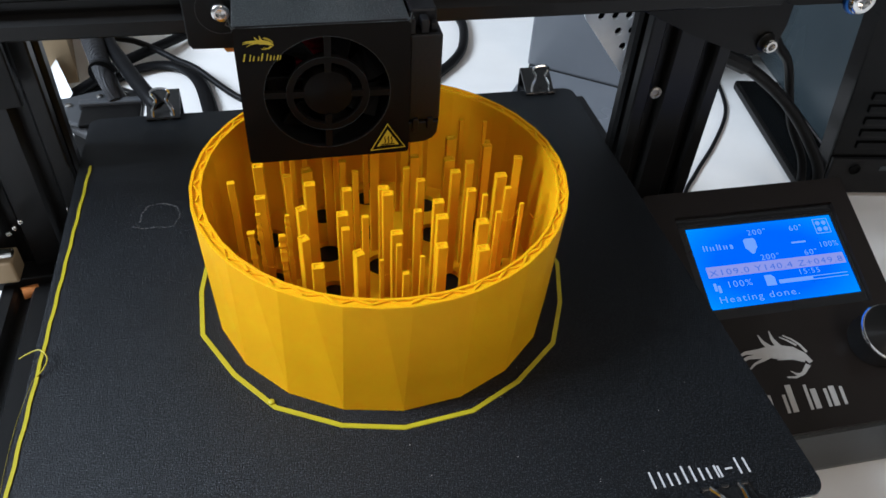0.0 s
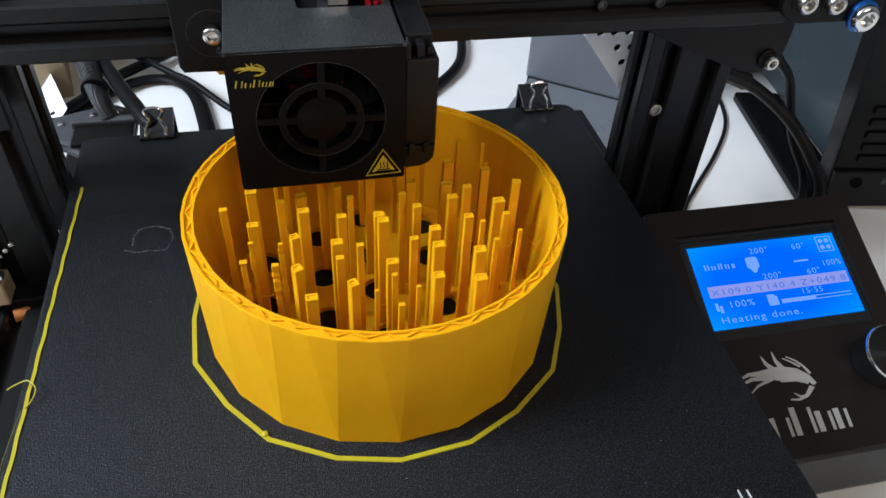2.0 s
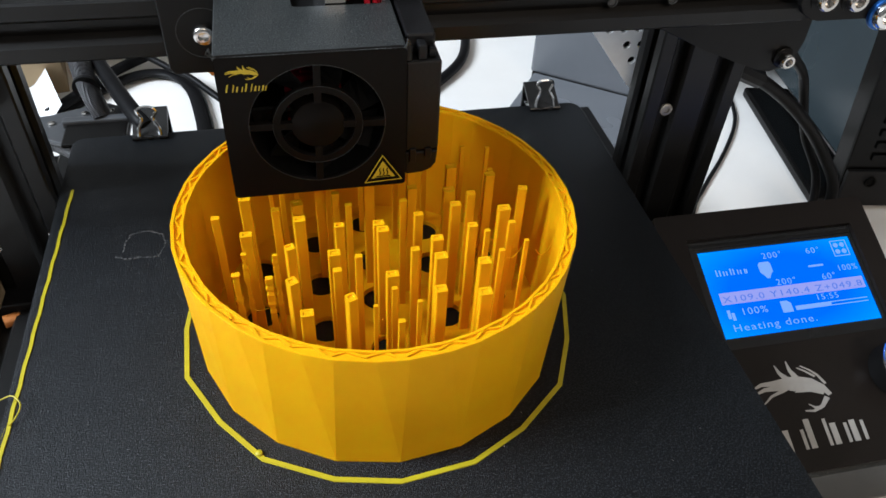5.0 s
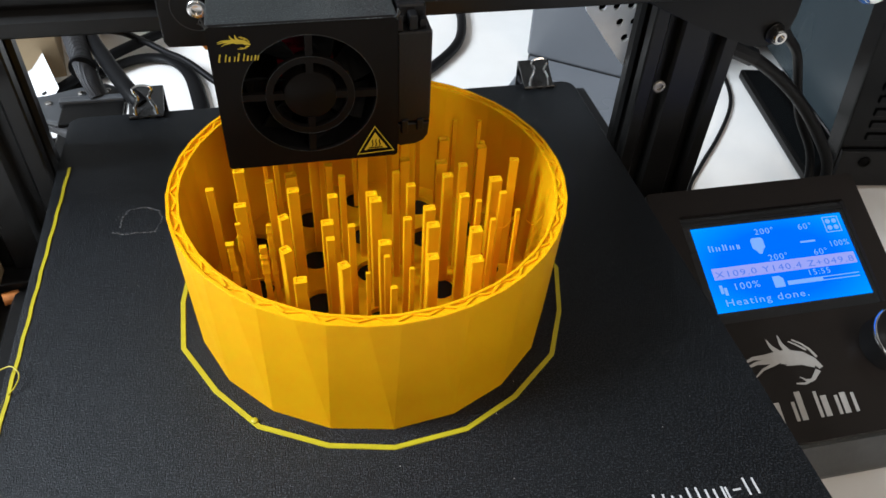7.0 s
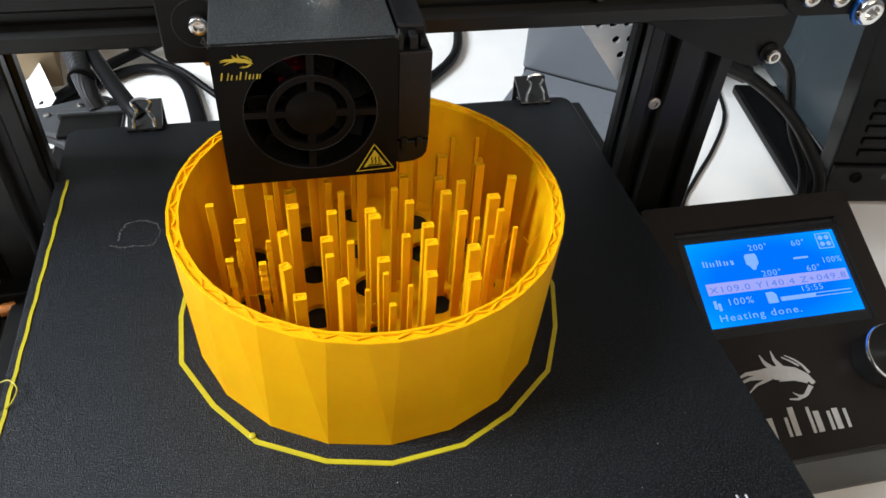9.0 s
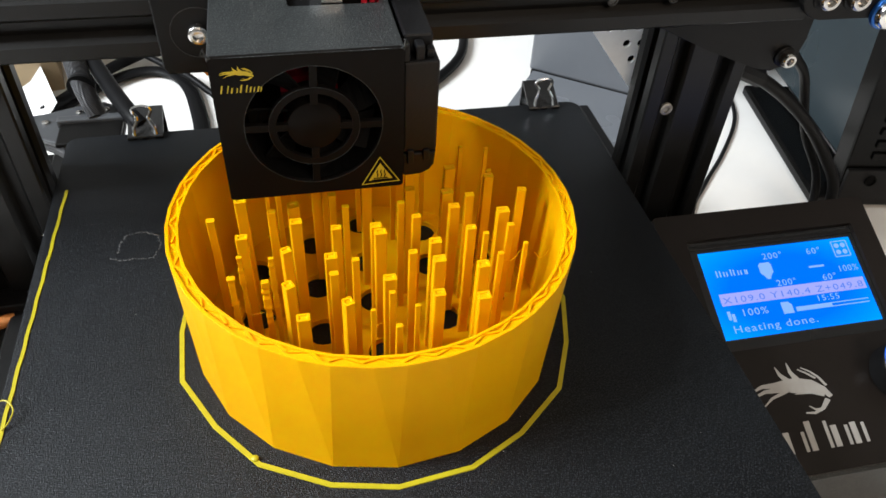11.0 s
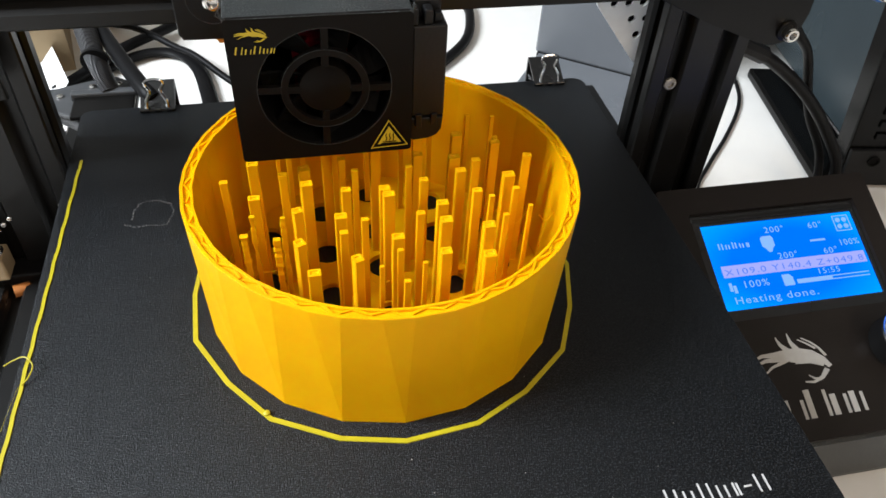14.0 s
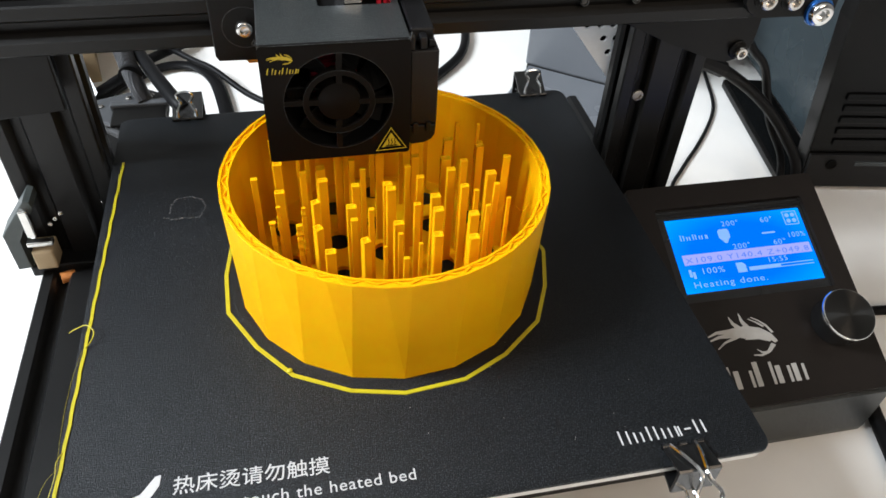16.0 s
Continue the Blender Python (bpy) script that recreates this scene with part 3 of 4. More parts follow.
def rim_ring(r, z):
    """The rim's corners, two to a panel: the ends of the narrow wedge that rises from each corner of the foot."""
    return [(r * math.cos(TURN0 + 2 * math.pi * (i + f) / N), r * math.sin(TURN0 + 2 * math.pi * (i + f) / N), z) for i in range(N) for f in (-0.34, 0.1)]


# outer wall: flat panels from the foot's edges, with narrow leaning wedges rising from its corners to a rounder rim
bm = bmesh.new()
foot = [bm.verts.new(p) for p in ngon(61.6, 0.02)]
rim = [bm.verts.new(p) for p in rim_ring(62.75, TOP - 0.25)]
for i in range(N):
    j = (i + 1) % N
    bm.faces.new((foot[i], foot[j], rim[2 * j], rim[2 * i + 1]))
    bm.faces.new((foot[i], rim[2 * i + 1], rim[2 * i]))
profile = [(62.6, TOP), (61.75, TOP), (61.65, TOP - 0.15), (61.6, TOP - 0.9), (59.75, TOP - 0.9), (59.7, TOP - 0.15), (59.6, TOP), (58.9, TOP), (58.75, TOP - 0.3), (58.2, 26), (57.2, 2.0), (57.2, 0.02)]
rows = [rim] + [[bm.verts.new(p) for p in rim_ring(r, z)] for r, z in profile]
for a, b in zip(rows, rows[1:]):
    for i in range(2 * N):
        j = (i + 1) % (2 * N)
        bm.faces.new((a[i], a[j], b[j], b[i]))
low = rows[-1]
for i in range(N):
    j = (i + 1) % N
    bm.faces.new((foot[i], low[2 * i], low[2 * i + 1], low[2 * j], foot[j]))
part("wall", bm, YELLOW, pot, "yellow faceted outer wall", True, crease=2.5)
bm = bmesh.new()
for i in range(N):
    a, b = Vector(ngon(1, 0)[i]), Vector(ngon(1, 0)[(i + 1) % N])
    for k in range(4):
        p0, p1 = a.lerp(b, (k + random.uniform(-0.1, 0.12)) / 4) * (59.8 if k % 2 else 61.6), a.lerp(b, (k + random.uniform(0.88, 1.1)) / 4) * (61.6 if k % 2 else 59.8)
        d = (p1 - p0).normalized()
        w = Vector((-d.y, d.x, 0)) * random.uniform(0.22, 0.42)
        prism(bm, [tuple((p0 + w)[:2]), tuple((p1 + w)[:2]), tuple((p1 - w)[:2]), tuple((p0 - w)[:2])], TOP - 1.0, TOP - 0.1 - random.random() * 0.3)
part("infill", bm, YELLOW, pot, kind="stuff")
for k, (x0, y0, z0, x1, y1, z1) in enumerate(((-44, -25, 40, -36, -28, 38), (36, -24, 44, 42, -21, 45), (45, -24, 46, 52, -20, 43), (-10, -38, 41, -4, -41, 42))):
    part("stray_thread", sweep(bmesh.new(), [(x0, y0, z0), ((x0 + x1) / 2, (y0 + y1) / 2, min(z0, z1) - 1.5), (x1, y1, z1)], 0.07, 5), YELLOW, pot)
holes = []
for cx, ys in ((-40, (-6, 17)), (-18.5, (-38, -16, 6, 29)), (1, (-28, -4, 16, 38)), (23.5, (-40, -16, 11, 30)), (42, (-8, 14))):
    holes += [circle(cx - RING[0], y - RING[1], 5.8, 18) for y in ys]
part("base", holed(bmesh.new(), circle(0, 0, 57.4, 60), holes, 0.03, 2.2), YELLOW, pot, "yellow base with round drain holes")


def post(x, y, w, d=None, rough=0.0, turn=0.0):
    """A thin hollow support post; a few have a beaded, badly laid edge."""
    w, d = w * 0.88, (d or w * 0.72) * 0.92
    bm = bmesh.new()
    hw, hd = w / 2, d / 2
    ca, sa = math.cos(radians(turn)), math.sin(radians(turn))
    levels = [0, 12, 24, 36, TOP - 0.05] if not rough else [0, 20, *[26 + 1.3 * i for i in range(18)], TOP - 0.05]
    rows = []
    for i, z in enumerate(levels):
        g = 1 + (random.uniform(-rough, rough) if rough and z > 25 else random.uniform(-0.02, 0.02))
        ox, oy = random.uniform(-0.06, 0.06), random.uniform(-0.06, 0.06)
        pts = round_rect(-hw * g, hw * g, -hd * g, hd * g, min(hw, hd) * 0.3, 2)
        rows.append([bm.verts.new((px * ca - py * sa + ox, px * sa + py * ca + oy, z)) for px, py in pts])
    if w > 2.5:                                  # the open top of a hollow post
        for k, z in ((0.62, TOP - 0.05), (0.5, TOP - 0.4)):
            pts = round_rect(-hw * k, hw * k, -hd * k * 0.9, hd * k * 0.9, min(hw, hd) * 0.15, 2)
            rows.append([bm.verts.new((px * ca - py * sa, px * sa + py * ca, z)) for px, py in pts])
    n = len(rows[0])
    for a, b in zip(rows, rows[1:]):
        for i in range(n):
            j = (i + 1) % n
            bm.faces.new((a[i], a[j], b[j], b[i]))
    bm.faces.new(rows[-1]), bm.faces.new(rows[0][::-1])
    ob = part("post", bm, YELLOW, pot)
    ob.location = ((x - RING[0]) * MM, (y - RING[1]) * MM, 2.15 * MM)
    ob.scale = (1, 1, (TOP - 2.15) / TOP)
    return ob


def posts(*row):
    for p in row:
        post(*p)


posts((-42.4, 16, 1.7), (-32.4, 11, 1.6), (-28.8, 8.6, 2.1), (-16.4, 10.6, 4), (-14, 8, 1.7), (-0.4, 5.2, 4), (15.4, 13.6, 3.6), (28, 7.8, 4.1), (34.4, 18.6, 1.7), (42.8, 16.7, 1.6))
posts((24.6, 36, 2.2), (-24, 30, 2.2), (0, 34, 2.4), (12, 27, 2), (-12, 24, 2), (-40.4, 7.7, 1.5), (-40.2, 0.4, 4.1), (39.9, 1.6, 3.6), (40.6, 4.5, 2.0))
posts((-49, -7.8, 2.8), (-31, -6.5, 3), (-24.3, -4.2, 4, 3.2, 0, 10), (-24, -12, 4.1), (-12, -0.8, 2.8), (-8.4, -7.2, 2.4), (12.8, -1.6, 3.7), (9, -7.8, 2.5), (24.5, -4.6, 4.3, 3), (25.2, -11.9, 3.8), (31.3, -7.2, 3.2), (48.8, -7, 3.4, 2.4, 0, -15))
posts((-40, -16.8, 4, 2.6), (-12.2, -16.6, 3.4), (-0.3, -17.4, 4), (0.6, -20.5, 4.2), (12.6, -15.1, 3.2), (40.1, -16.2, 4.4), (28.2, -22.7, 3.4), (40.6, -23.2, 2.3), (-27.6, -24.3, 3.4, 3, 0, 20), (32.1, -26, 2), (16.2, -26.9, 4.1))
posts((-40.9, -25.3, 1.7, None, 0.28), (-32.1, -27, 1.8, None, 0.26), (-43.2, -33.5, 2.3, None, 0.25), (-34.1, -36.2, 2.2, None, 0.25))
posts((-15.1, -28.8, 4.2), (-8.2, -31.2, 2.5), (8.8, -30.7, 2.9), (-14.9, -36, 2.8), (15.8, -34.7, 4.2, 3.2), (34.2, -35.2, 1.9), (42.9, -32.1, 1.6), (-27.8, -38.6, 3.3, 3.4, 0, 25), (28, -38.8, 4.2, 3.4), (0.4, -40, 4.1, 2.8))
posts((-12.2, -47.4, 3.3, 3.4, 0, 20), (0.2, -45.8, 1.9), (13, -48, 3.9, 3.2), (-24.6, -51.2, 4.2), (-6, -51.6, 1.4), (6.3, -51.8, 1.6), (25.2, -51, 4.3, 3.4), (0.1, -58.2, 2.1))

skirt = thing("printed_skirt", (0.1, -9.1 + BED_Y, LIFT), "thin yellow printed skirt line round the pot", "printed line")
bm = bmesh.new()
a, b, c, d = [[bm.verts.new((p[0] + (1.6 if k % 2 else 0), p[1], z)) for k, p in enumerate(ngon(r, z))] for r, z in ((67.0, 0.02), (68.7, 0.02), (68.6, 0.32), (67.1, 0.32))]
for lo, hi in ((a, b), (b, c), (c, d), (d, a)):
    for i in range(N):
        j = (i + 1) % N
        bm.faces.new((lo[i], lo[j], hi[j], hi[i]))
part("line", bm, YELLOW_THIN, skirt)
part("knot", lathe(bmesh.new(), [(0.3, 0), (1.1, 0.3), (1.0, 0.9), (0.3, 1.3)], (-43.3, -51.2, 0), n=10), YELLOW_THIN, skirt, smooth=True)

purge = thing("purge_line", (-117.0, BED_Y, LIFT), "long yellow purge line with curled loose ends along the bed edge", "printed line")
bm = bmesh.new()
mid = [(0.18 * math.sin(k * 1.7) + 2.2 - 0.085 * k, 79 - 4.4 * k) for k in range(44)]
prism(bm, [(x - 0.58, y) for x, y in mid] + [(x + 0.58, y) for x, y in mid[::-1]], 0.02, 0.35)
part("line", bm, YELLOW_THIN, purge)
part("curl", sweep(bmesh.new(), [(-6.5, -29.5, 1.2), (-4.2, -28.4, 1.8), (-0.2, -27.8, 2.6), (2.8, -31.5, 2.4), (2, -35.5, 1.6), (0, -37.4, 0.5)], 0.22, 8), YELLOW_THIN, purge, smooth=True)
part("curl", sweep(bmesh.new(), [(-1.2, -81.8, 0.4), (-2.4, -86, 1), (-2.2, -91, 0.6), (-4, -97, -2)], 0.13, 8), YELLOW_THIN, purge, smooth=True)
part("curl", sweep(bmesh.new(), [(-1.5, -88, 0.6), (-5, -92, 0), (-9, -97, -6), (-8, -101, -8)], 0.045, 6), YELLOW_THIN, purge, smooth=True)
part("curl", sweep(bmesh.new(), [(-0.9, -38, 0.4), (-2.6, -55, 0.8), (-2.8, -75, 0.6), (-1, -98, 0.4)], 0.04, 6), YELLOW_THIN, purge, smooth=True)


# ---- binder clips on the bed edge ----
def binder_clip(at, turn, upright, label):
    """A small black binder clip with two wire handles; its jaws face its own -y."""
    ob = thing("binder_clip", at, label, "binder clip", "binder clips on the bed", turn)
    ob.scale = (1.02, 0.9, 0.95)
    bm = bmesh.new()
    hi, lo, back = (8.4, -11.6, 7.8) if upright else (5.2, -8.6, 5.0)
    prism(bm, [(-9, 0.3), (-8.6, 1.2), (back - 0.8, hi), (back, hi - 0.6), (back, lo + 0.6), (back - 0.8, lo), (-8.6, -5.4), (-9, -4.8), (-8.4, -4.8), (back - 1.2, lo + 1.4), (back - 1.2, hi - 1.4), (-8.4, 0.3)], -7.5, 7.5, "x")
    part("body", bm, GLOSS_BLACK, ob)
    for x in (-5.6, 0, 5.6):
        w = 1.9 if x else 1.3
        part("hinge", sweep(bmesh.new(), [(x - w, -9, 1.0), (x, -9, 1.0), (x + w, -9, 1.0)], 1.15, 10), GLOSS_BLACK, ob, smooth=True)
    if upright:
        top = [(-4.6, -9, 1), (-4.2, -7.4, 5), (-2.4, -5.5, 9), (-3.8, -4.4, 12), (-3.2, -4, 14), (0, -3.8, 14.8), (3.2, -4, 14), (3.8, -4.4, 12), (2.4, -5.5, 9), (4.2, -7.4, 5), (4.6, -9, 1)]
    else:
        top = [(-4.6, -9, 1.4), (-3.6, -4, 3.9), (-1.4, 5, 6.4), (-1.6, 9, 5), (-4.4, 13, 2.4), (-3, 16.5, 0), (0, 17.6, -0.8), (3, 16.5, 0), (4.4, 13, 2.4), (1.6, 9, 5), (1.4, 5, 6.4), (3.6, -4, 3.9), (4.6, -9, 1.4)]
    part("handle", sweep(bmesh.new(), top, 0.8, 8, steps=6), CHROME, ob, "bent steel wire handle", smooth=True)
    low = [(-4.6, -9, -5.4), (-3.6, -4, -7), (-1.4, 6, -10), (-4.2, 14, -12), (0, 18.5, -12.6), (4.2, 14, -12), (1.4, 6, -10), (3.6, -4, -7), (4.6, -9, -5.4)]
    part("handle", sweep(bmesh.new(), low, 0.62, 8, steps=6), CHROME, ob, "bent steel wire handle", smooth=True)
    return ob


binder_clip((-86.1, 120.6 + BED_Y, LIFT), 0, True, "black binder clip with raised wire handle at the back edge")
binder_clip((101.2, 120.1 + BED_Y, LIFT), 0, True, "black binder clip with raised wire handle at the back edge")
binder_clip((88.2, -122.8 + BED_Y, LIFT), 180, False, "black binder clip with folded wire handle at the front edge")

# ---- print head ----
# cover: folded sheet with a notch for the hot end
cov = bmesh.new()
prism(cov, [(-39.5, 6.4), (11.6, 6.4), (11.6, 46.4), (9.2, 46.4), (9.2, 33), (8.2, 32.4), (-16.8, 32.4), (-17.8, 33.4), (-17.8, 46.4), (-39.5, 46.4)], 101.6, 103, "z", 0.35)
block(cov, -39.5, -38.2, 6.4, 46.4, 57.2, 101.6, 0.3)
block(cov, 10.3, 11.6, 6.4, 46.4, 57.2, 101.6, 0.3)
block(cov, -38.2, 10.3, 10, 22, 57.2, 58.2)
head = part("print_head", cov, PAINTED, printer, "black grained print head cover with fan grille")
head.location = (HEAD_X * MM, 0, 0)
part("carriage_plate", prism(bmesh.new(), [(-56.7, 78), (-55.5, 76), (24, 74.5), (24, 128), (-56.7, 128)], 46.6, 49.6, "y", 0.5), STEEL_BLACK, head, "black steel carriage plate")
for x, z in ((-44.5, 108), (-5, 108), (-22, 64.5)):
    part("roller", lathe(bmesh.new(), [(9, -5), (12, -2.5), (12, 2.5), (9, 5)], (x, 63, z), "y"), PLASTIC, head, smooth=True)
    part("axle", lathe(bmesh.new(), [(2.6, -8), (2.6, 17)], (x, 66, z), "y"), STEEL, head)
for x, z, r in ((-44.5, 89.5, 3.1), (-26, 109, 3.0), (-45.5, 111, 4.6)):
    bolt((x, 46.6, z), r, r * 0.9, head, STEEL)
    if r < 4:
        part("ring_mark", holed(bmesh.new(), circle(x, z, 8.2, 40), [circle(x, z, 8.0, 40)], 46.45, 46.62, "y"), PAINTED, head)
part("adjuster_nut", lathe(bmesh.new(), [(3.6, -4), (3.6, 2)], (-43, 53, 75.4), "y", 6), BRASS, head)
CX, CZ = -13.6, 80.3
front = holed(bmesh.new(), round_rect(-39.5, 11.6, 57.0, 103.0, 1.2, 4), [circle(CX, CZ, 19.1, 64)], 5, 6.6, "y")
part("front_panel", front, FACE_BLACK, head, "black front panel with round opening")
part("edge", sweep(bmesh.new(), [(-39.0, 5.3, 57.6), (-39.1, 5.3, 102.2), (-38.4, 5.3, 102.75), (-10, 5.3, 102.75), (10.6, 5.3, 102.75), (11.3, 5.3, 102.0), (11.3, 5.3, 58)], 0.28, 6, steps=3), PAINTED, head, smooth=True)
gr = bmesh.new()
holed(gr, circle(CX, CZ, 12.7, 48), [circle(CX, CZ, 10.6, 48)], 5.1, 7.0, "y")
for a in (88, 178, 268, 358):
    ca, sa = math.cos(radians(a)), math.sin(radians(a))
    q = [(CX + r * ca - o * sa, CZ + r * sa + o * ca) for r, o in ((7.2, -1.05), (19.3, -1.05), (19.3, 1.05), (7.2, 1.05))]
    prism(gr, q, 5.2, 6.9, "y")
part("fan_grille", gr, FACE_BLACK, head)
for r0, r1 in ((19.1, 19.24), (12.6, 12.66)):
    part("pale_edge_ring", holed(bmesh.new(), circle(CX, CZ, r1, 64), [circle(CX, CZ, r0, 64)], 4.97, 5.3, "y"), PAINTED, head)
hub = part("fan_hub", lathe(bmesh.new(), [(7.4, -14), (7.6, -2.2), (7.5, -1.7), (7.1, -1.5)], (CX, 4, CZ), "y", 40), FACE_BLACK, head, smooth=True)
# blades darker than the grille: the shade inside the fan is in their colour
for k in range(7):
    bl = bmesh.new()
    rows = []
    for i in range(5):
        r = 7.5 + i * 2.75
        a0 = 2 * math.pi * k / 7 + i * 0.06
        rows.append([bl.verts.new((CX + r * math.cos(a0 + da), y, CZ + r * math.sin(a0 + da))) for da, y in ((0, 9), (0.55, 15.5), (0.52, 16.1), (-0.03, 9.6))])
    for lo, hi in zip(rows, rows[1:]):
        for i in range(4):
            bl.faces.new((lo[i], lo[(i + 1) % 4], hi[(i + 1) % 4], hi[i]))
    bl.faces.new(rows[0]), bl.faces.new(rows[-1])
    part("blade", bl, DARK, head)
part("fan_housing", holed(bmesh.new(), round_rect(-37, 9.6, 59, 101, 2), [circle(CX, CZ, 19.4, 48)], 7.2, 43.5, "y"), DARK, head)
# dark plate added to keep the bright desk from showing through the fan
part("see_through_stop", B(-38, 10.2, 44.6, 46.2, 58, 101, bevel=0.3), DARK, head)
sink = bmesh.new()
for k in range(7):
    block(sink, -22, -5, 26, 43, 69 + 3.5 * k, 70.4 + 3.5 * k)
block(sink, -17, -9, 28, 42, 66, 95)
part("heat_sink", sink, RED_ALU, head, "red finned heat sink")
part("mount_block", B(-17.2, 8.8, 33.4, 46.2, 95, 100.8, bevel=0.8), RED_ALU, head, "magenta red mounting block")
part("heater_block", B(-16, 0, 22, 40, 53.5, 60, bevel=0.6), ALU, head)
part("nozzle", lathe(bmesh.new(), [(0.6, 50), (2.6, 52), (3.4, 52.2), (3.4, 53.6)], (-7, 30, 0), n=12), BRASS, head)
fit_nut = part("hose_fitting", lathe(bmesh.new(), [(5.6, 100.4), (6.0, 101), (6.0, 107), (5.5, 107.6)], (-4.8, 38.6, 0), "z", 6), CHROME, head, "nickel hose fitting")
part("collar", lathe(bmesh.new(), [(5.0, 107.6), (5.5, 108.6), (5.5, 110.6), (4.6, 111.6), (3.6, 112)], (-4.8, 38.6, 0)), CHROME, head, smooth=True)
part("cap", lathe(bmesh.new(), [(3.4, 111.6), (5.2, 112.6), (5.4, 115), (4.4, 116), (3.2, 116.6), (3.0, 119.5), (2.4, 120)], (-4.8, 38.6, 0)), WHITE_PLASTIC, head, "white collet cap", smooth=True)
part("feed_tube", sweep(bmesh.new(), [(-4.8, 38.6, 118), (-4.8, 38.8, 130), (-6, 42, 150), (-14, 55, 185)], 2.0, 12), WHITE_PLASTIC, head, smooth=True)
for dx, dy in ((0, 0), (2.6, 0.8), (4.4, -0.6)):
    part("red_wire", sweep(bmesh.new(), [(5.2 + dx * 0.9, 37 + dy, 96), (4.8 + dx, 37.5 + dy, 104), (4.0 + dx, 39 + dy, 116), (3 + dx, 42, 140)], 0.95, 8), RED_WIRE, head, smooth=True)
fr = bmesh.new()
for k in range(150):
    a, r = random.uniform(0, 6.28), 3.8 * math.sqrt(random.random())
    x, y = 6.0 + r * math.cos(a), 39.5 + r * math.sin(a)
    l = random.uniform(-3.5, 3)
    sweep(fr, [(x + random.uniform(-1.4, 1.4), y - random.uniform(0, 1.2), 106.5 + l), (x, y, 112), (x - 1.2, y + 1.2, 124), (x - 3, y + 4, 145)], 0.19, 3, steps=2)
part("frayed_sleeve", fr, RUBBER, head, "frayed black braided sleeve", kind="stuff")
part("sleeve_core", sweep(bmesh.new(), [(5.6, 40, 112), (5, 41, 124), (2, 45, 150), (-6, 56, 185)], 3.4, 12), BRAID, head, smooth=True)
# side blower and air duct
blower = part("blower", B(12.0, 22.4, 8.6, 46, 66.4, 96.6, bevel=0.7), PLASTIC, head, "black side blower housing")
part("blower_top", B(12.6, 21.2, 13.4, 46, 96.6, 102.6, bevel=0.8), PLASTIC, blower)
part("blower_lip", B(12.0, 13.8, 8.8, 13.6, 96.6, 101.6, bevel=0.4), PLASTIC, blower)
part("blower_clip", B(15.6, 18.2, 9.4, 13.6, 96.4, 101.0, bevel=0.5), PLASTIC, blower)
part("blower_clip", B(18.9, 21.0, 10.6, 13.6, 96.4, 99.2, bevel=0.4), PLASTIC, blower)
part("side_groove", B(22.3, 22.7, 16, 42, 70, 92, bevel=0.15), PLASTIC, blower)
duct = part("duct", prism(bmesh.new(), [(12.0, 65.6), (12.0, 58.0), (13.0, 57.2), (18.0, 57.6), (20.6, 58.8), (22.0, 60.8), (22.4, 65.6)], 9.0, 37, "y", 0.6), PLASTIC, head, "black air duct with rounded corner")
part("duct_clip", B(13.4, 15.4, 7.8, 9.1, 62.4, 67.4, bevel=0.3), PLASTIC, duct)
part("duct_clip", B(18.2, 20.2, 7.8, 9.1, 63.4, 67.4, bevel=0.3), PLASTIC, duct)
# printed marks on the front panel
FRONT = pose((0) * MM, 4.98 * MM, 0, 90, 0, 0)
tri = [(4.6, 68.4), (-1.0, 58.4), (10.6, 58.9)]
cxy = Vector((4.75, 61.9))


def inset(k):
    return [tuple(cxy + (Vector(p) - cxy) * k) for p in tri]


sign = holed(bmesh.new(), inset(1.0), [inset(0.93)], 0, 0.1)
sg = part("warning_sign", sign, GOLD_INK, head, "yellow hot surface warning triangle")
sg.matrix_basis = FRONT
inner = [tuple(cxy + (Vector(p) - cxy) * 0.62 + Vector((0, 0.1))) for p in tri]
shapes("sign_field", [inner], GOLD_INK, head, FRONT, 0.1)
marks = []
for k in range(3):
    x = 3.5 + 1.1 * k
    marks += [[(x, 61.0), (x + 0.3, 61.0), (x + 0.65, 61.9), (x + 0.3, 62.8), (x + 0.5, 63.6), (x + 0.2, 63.6), (x - 0.05, 62.8), (x + 0.3, 61.9)]]
marks += [[(2.6, 60.4), (6.9, 60.45), (6.9, 60.8), (2.6, 60.75)], [(2.1, 59.9), (7.4, 59.95), (7.4, 60.2), (2.1, 60.15)]]
shapes("sign_mark", marks, FACE_BLACK, head, FRONT, 0.2)
em = [[(x - 32.4, 0.6 * y + 98.2) for x, y in p] for p in emblem(8.8)]
each_shape("emblem_stroke", em, GOLD_INK, head, FRONT, 0.1, "yellow emblem stroke")
nm = [[(x - 37.4 + 0.25 * y, y + 92.9) for x, y in p] for p in stems([(0, 2.0, 2.3), (2.7, 4.4, 1.5), (5.0, 6.8, 2.3), (7.5, 8.8, 1.5), (9.5, 10.6, 1.5)], 0.0, 0.4, 0.28)]
each_shape("name_bar", nm, GOLD_INK, head, FRONT, 0.1, "yellow ink bar")

# ---- control box ----
SL = 22.75
FACE = pose(151.4 * MM, 40.8 * MM, -25.6 * MM, SL)
SCREEN = FACE @ Matrix.Diagonal((1.026, 1, 1, 1))
body = prism(bmesh.new(), [(58, -22.6), (58, -104.5), (-50.6, -104.5), (-51.6, -100), (-52.6, -69.0)], 134.6, 242.2, "x", 1.0)
box = part("control_box", body, PAINTED, printer, "black sloping control box with a lit blue screen")
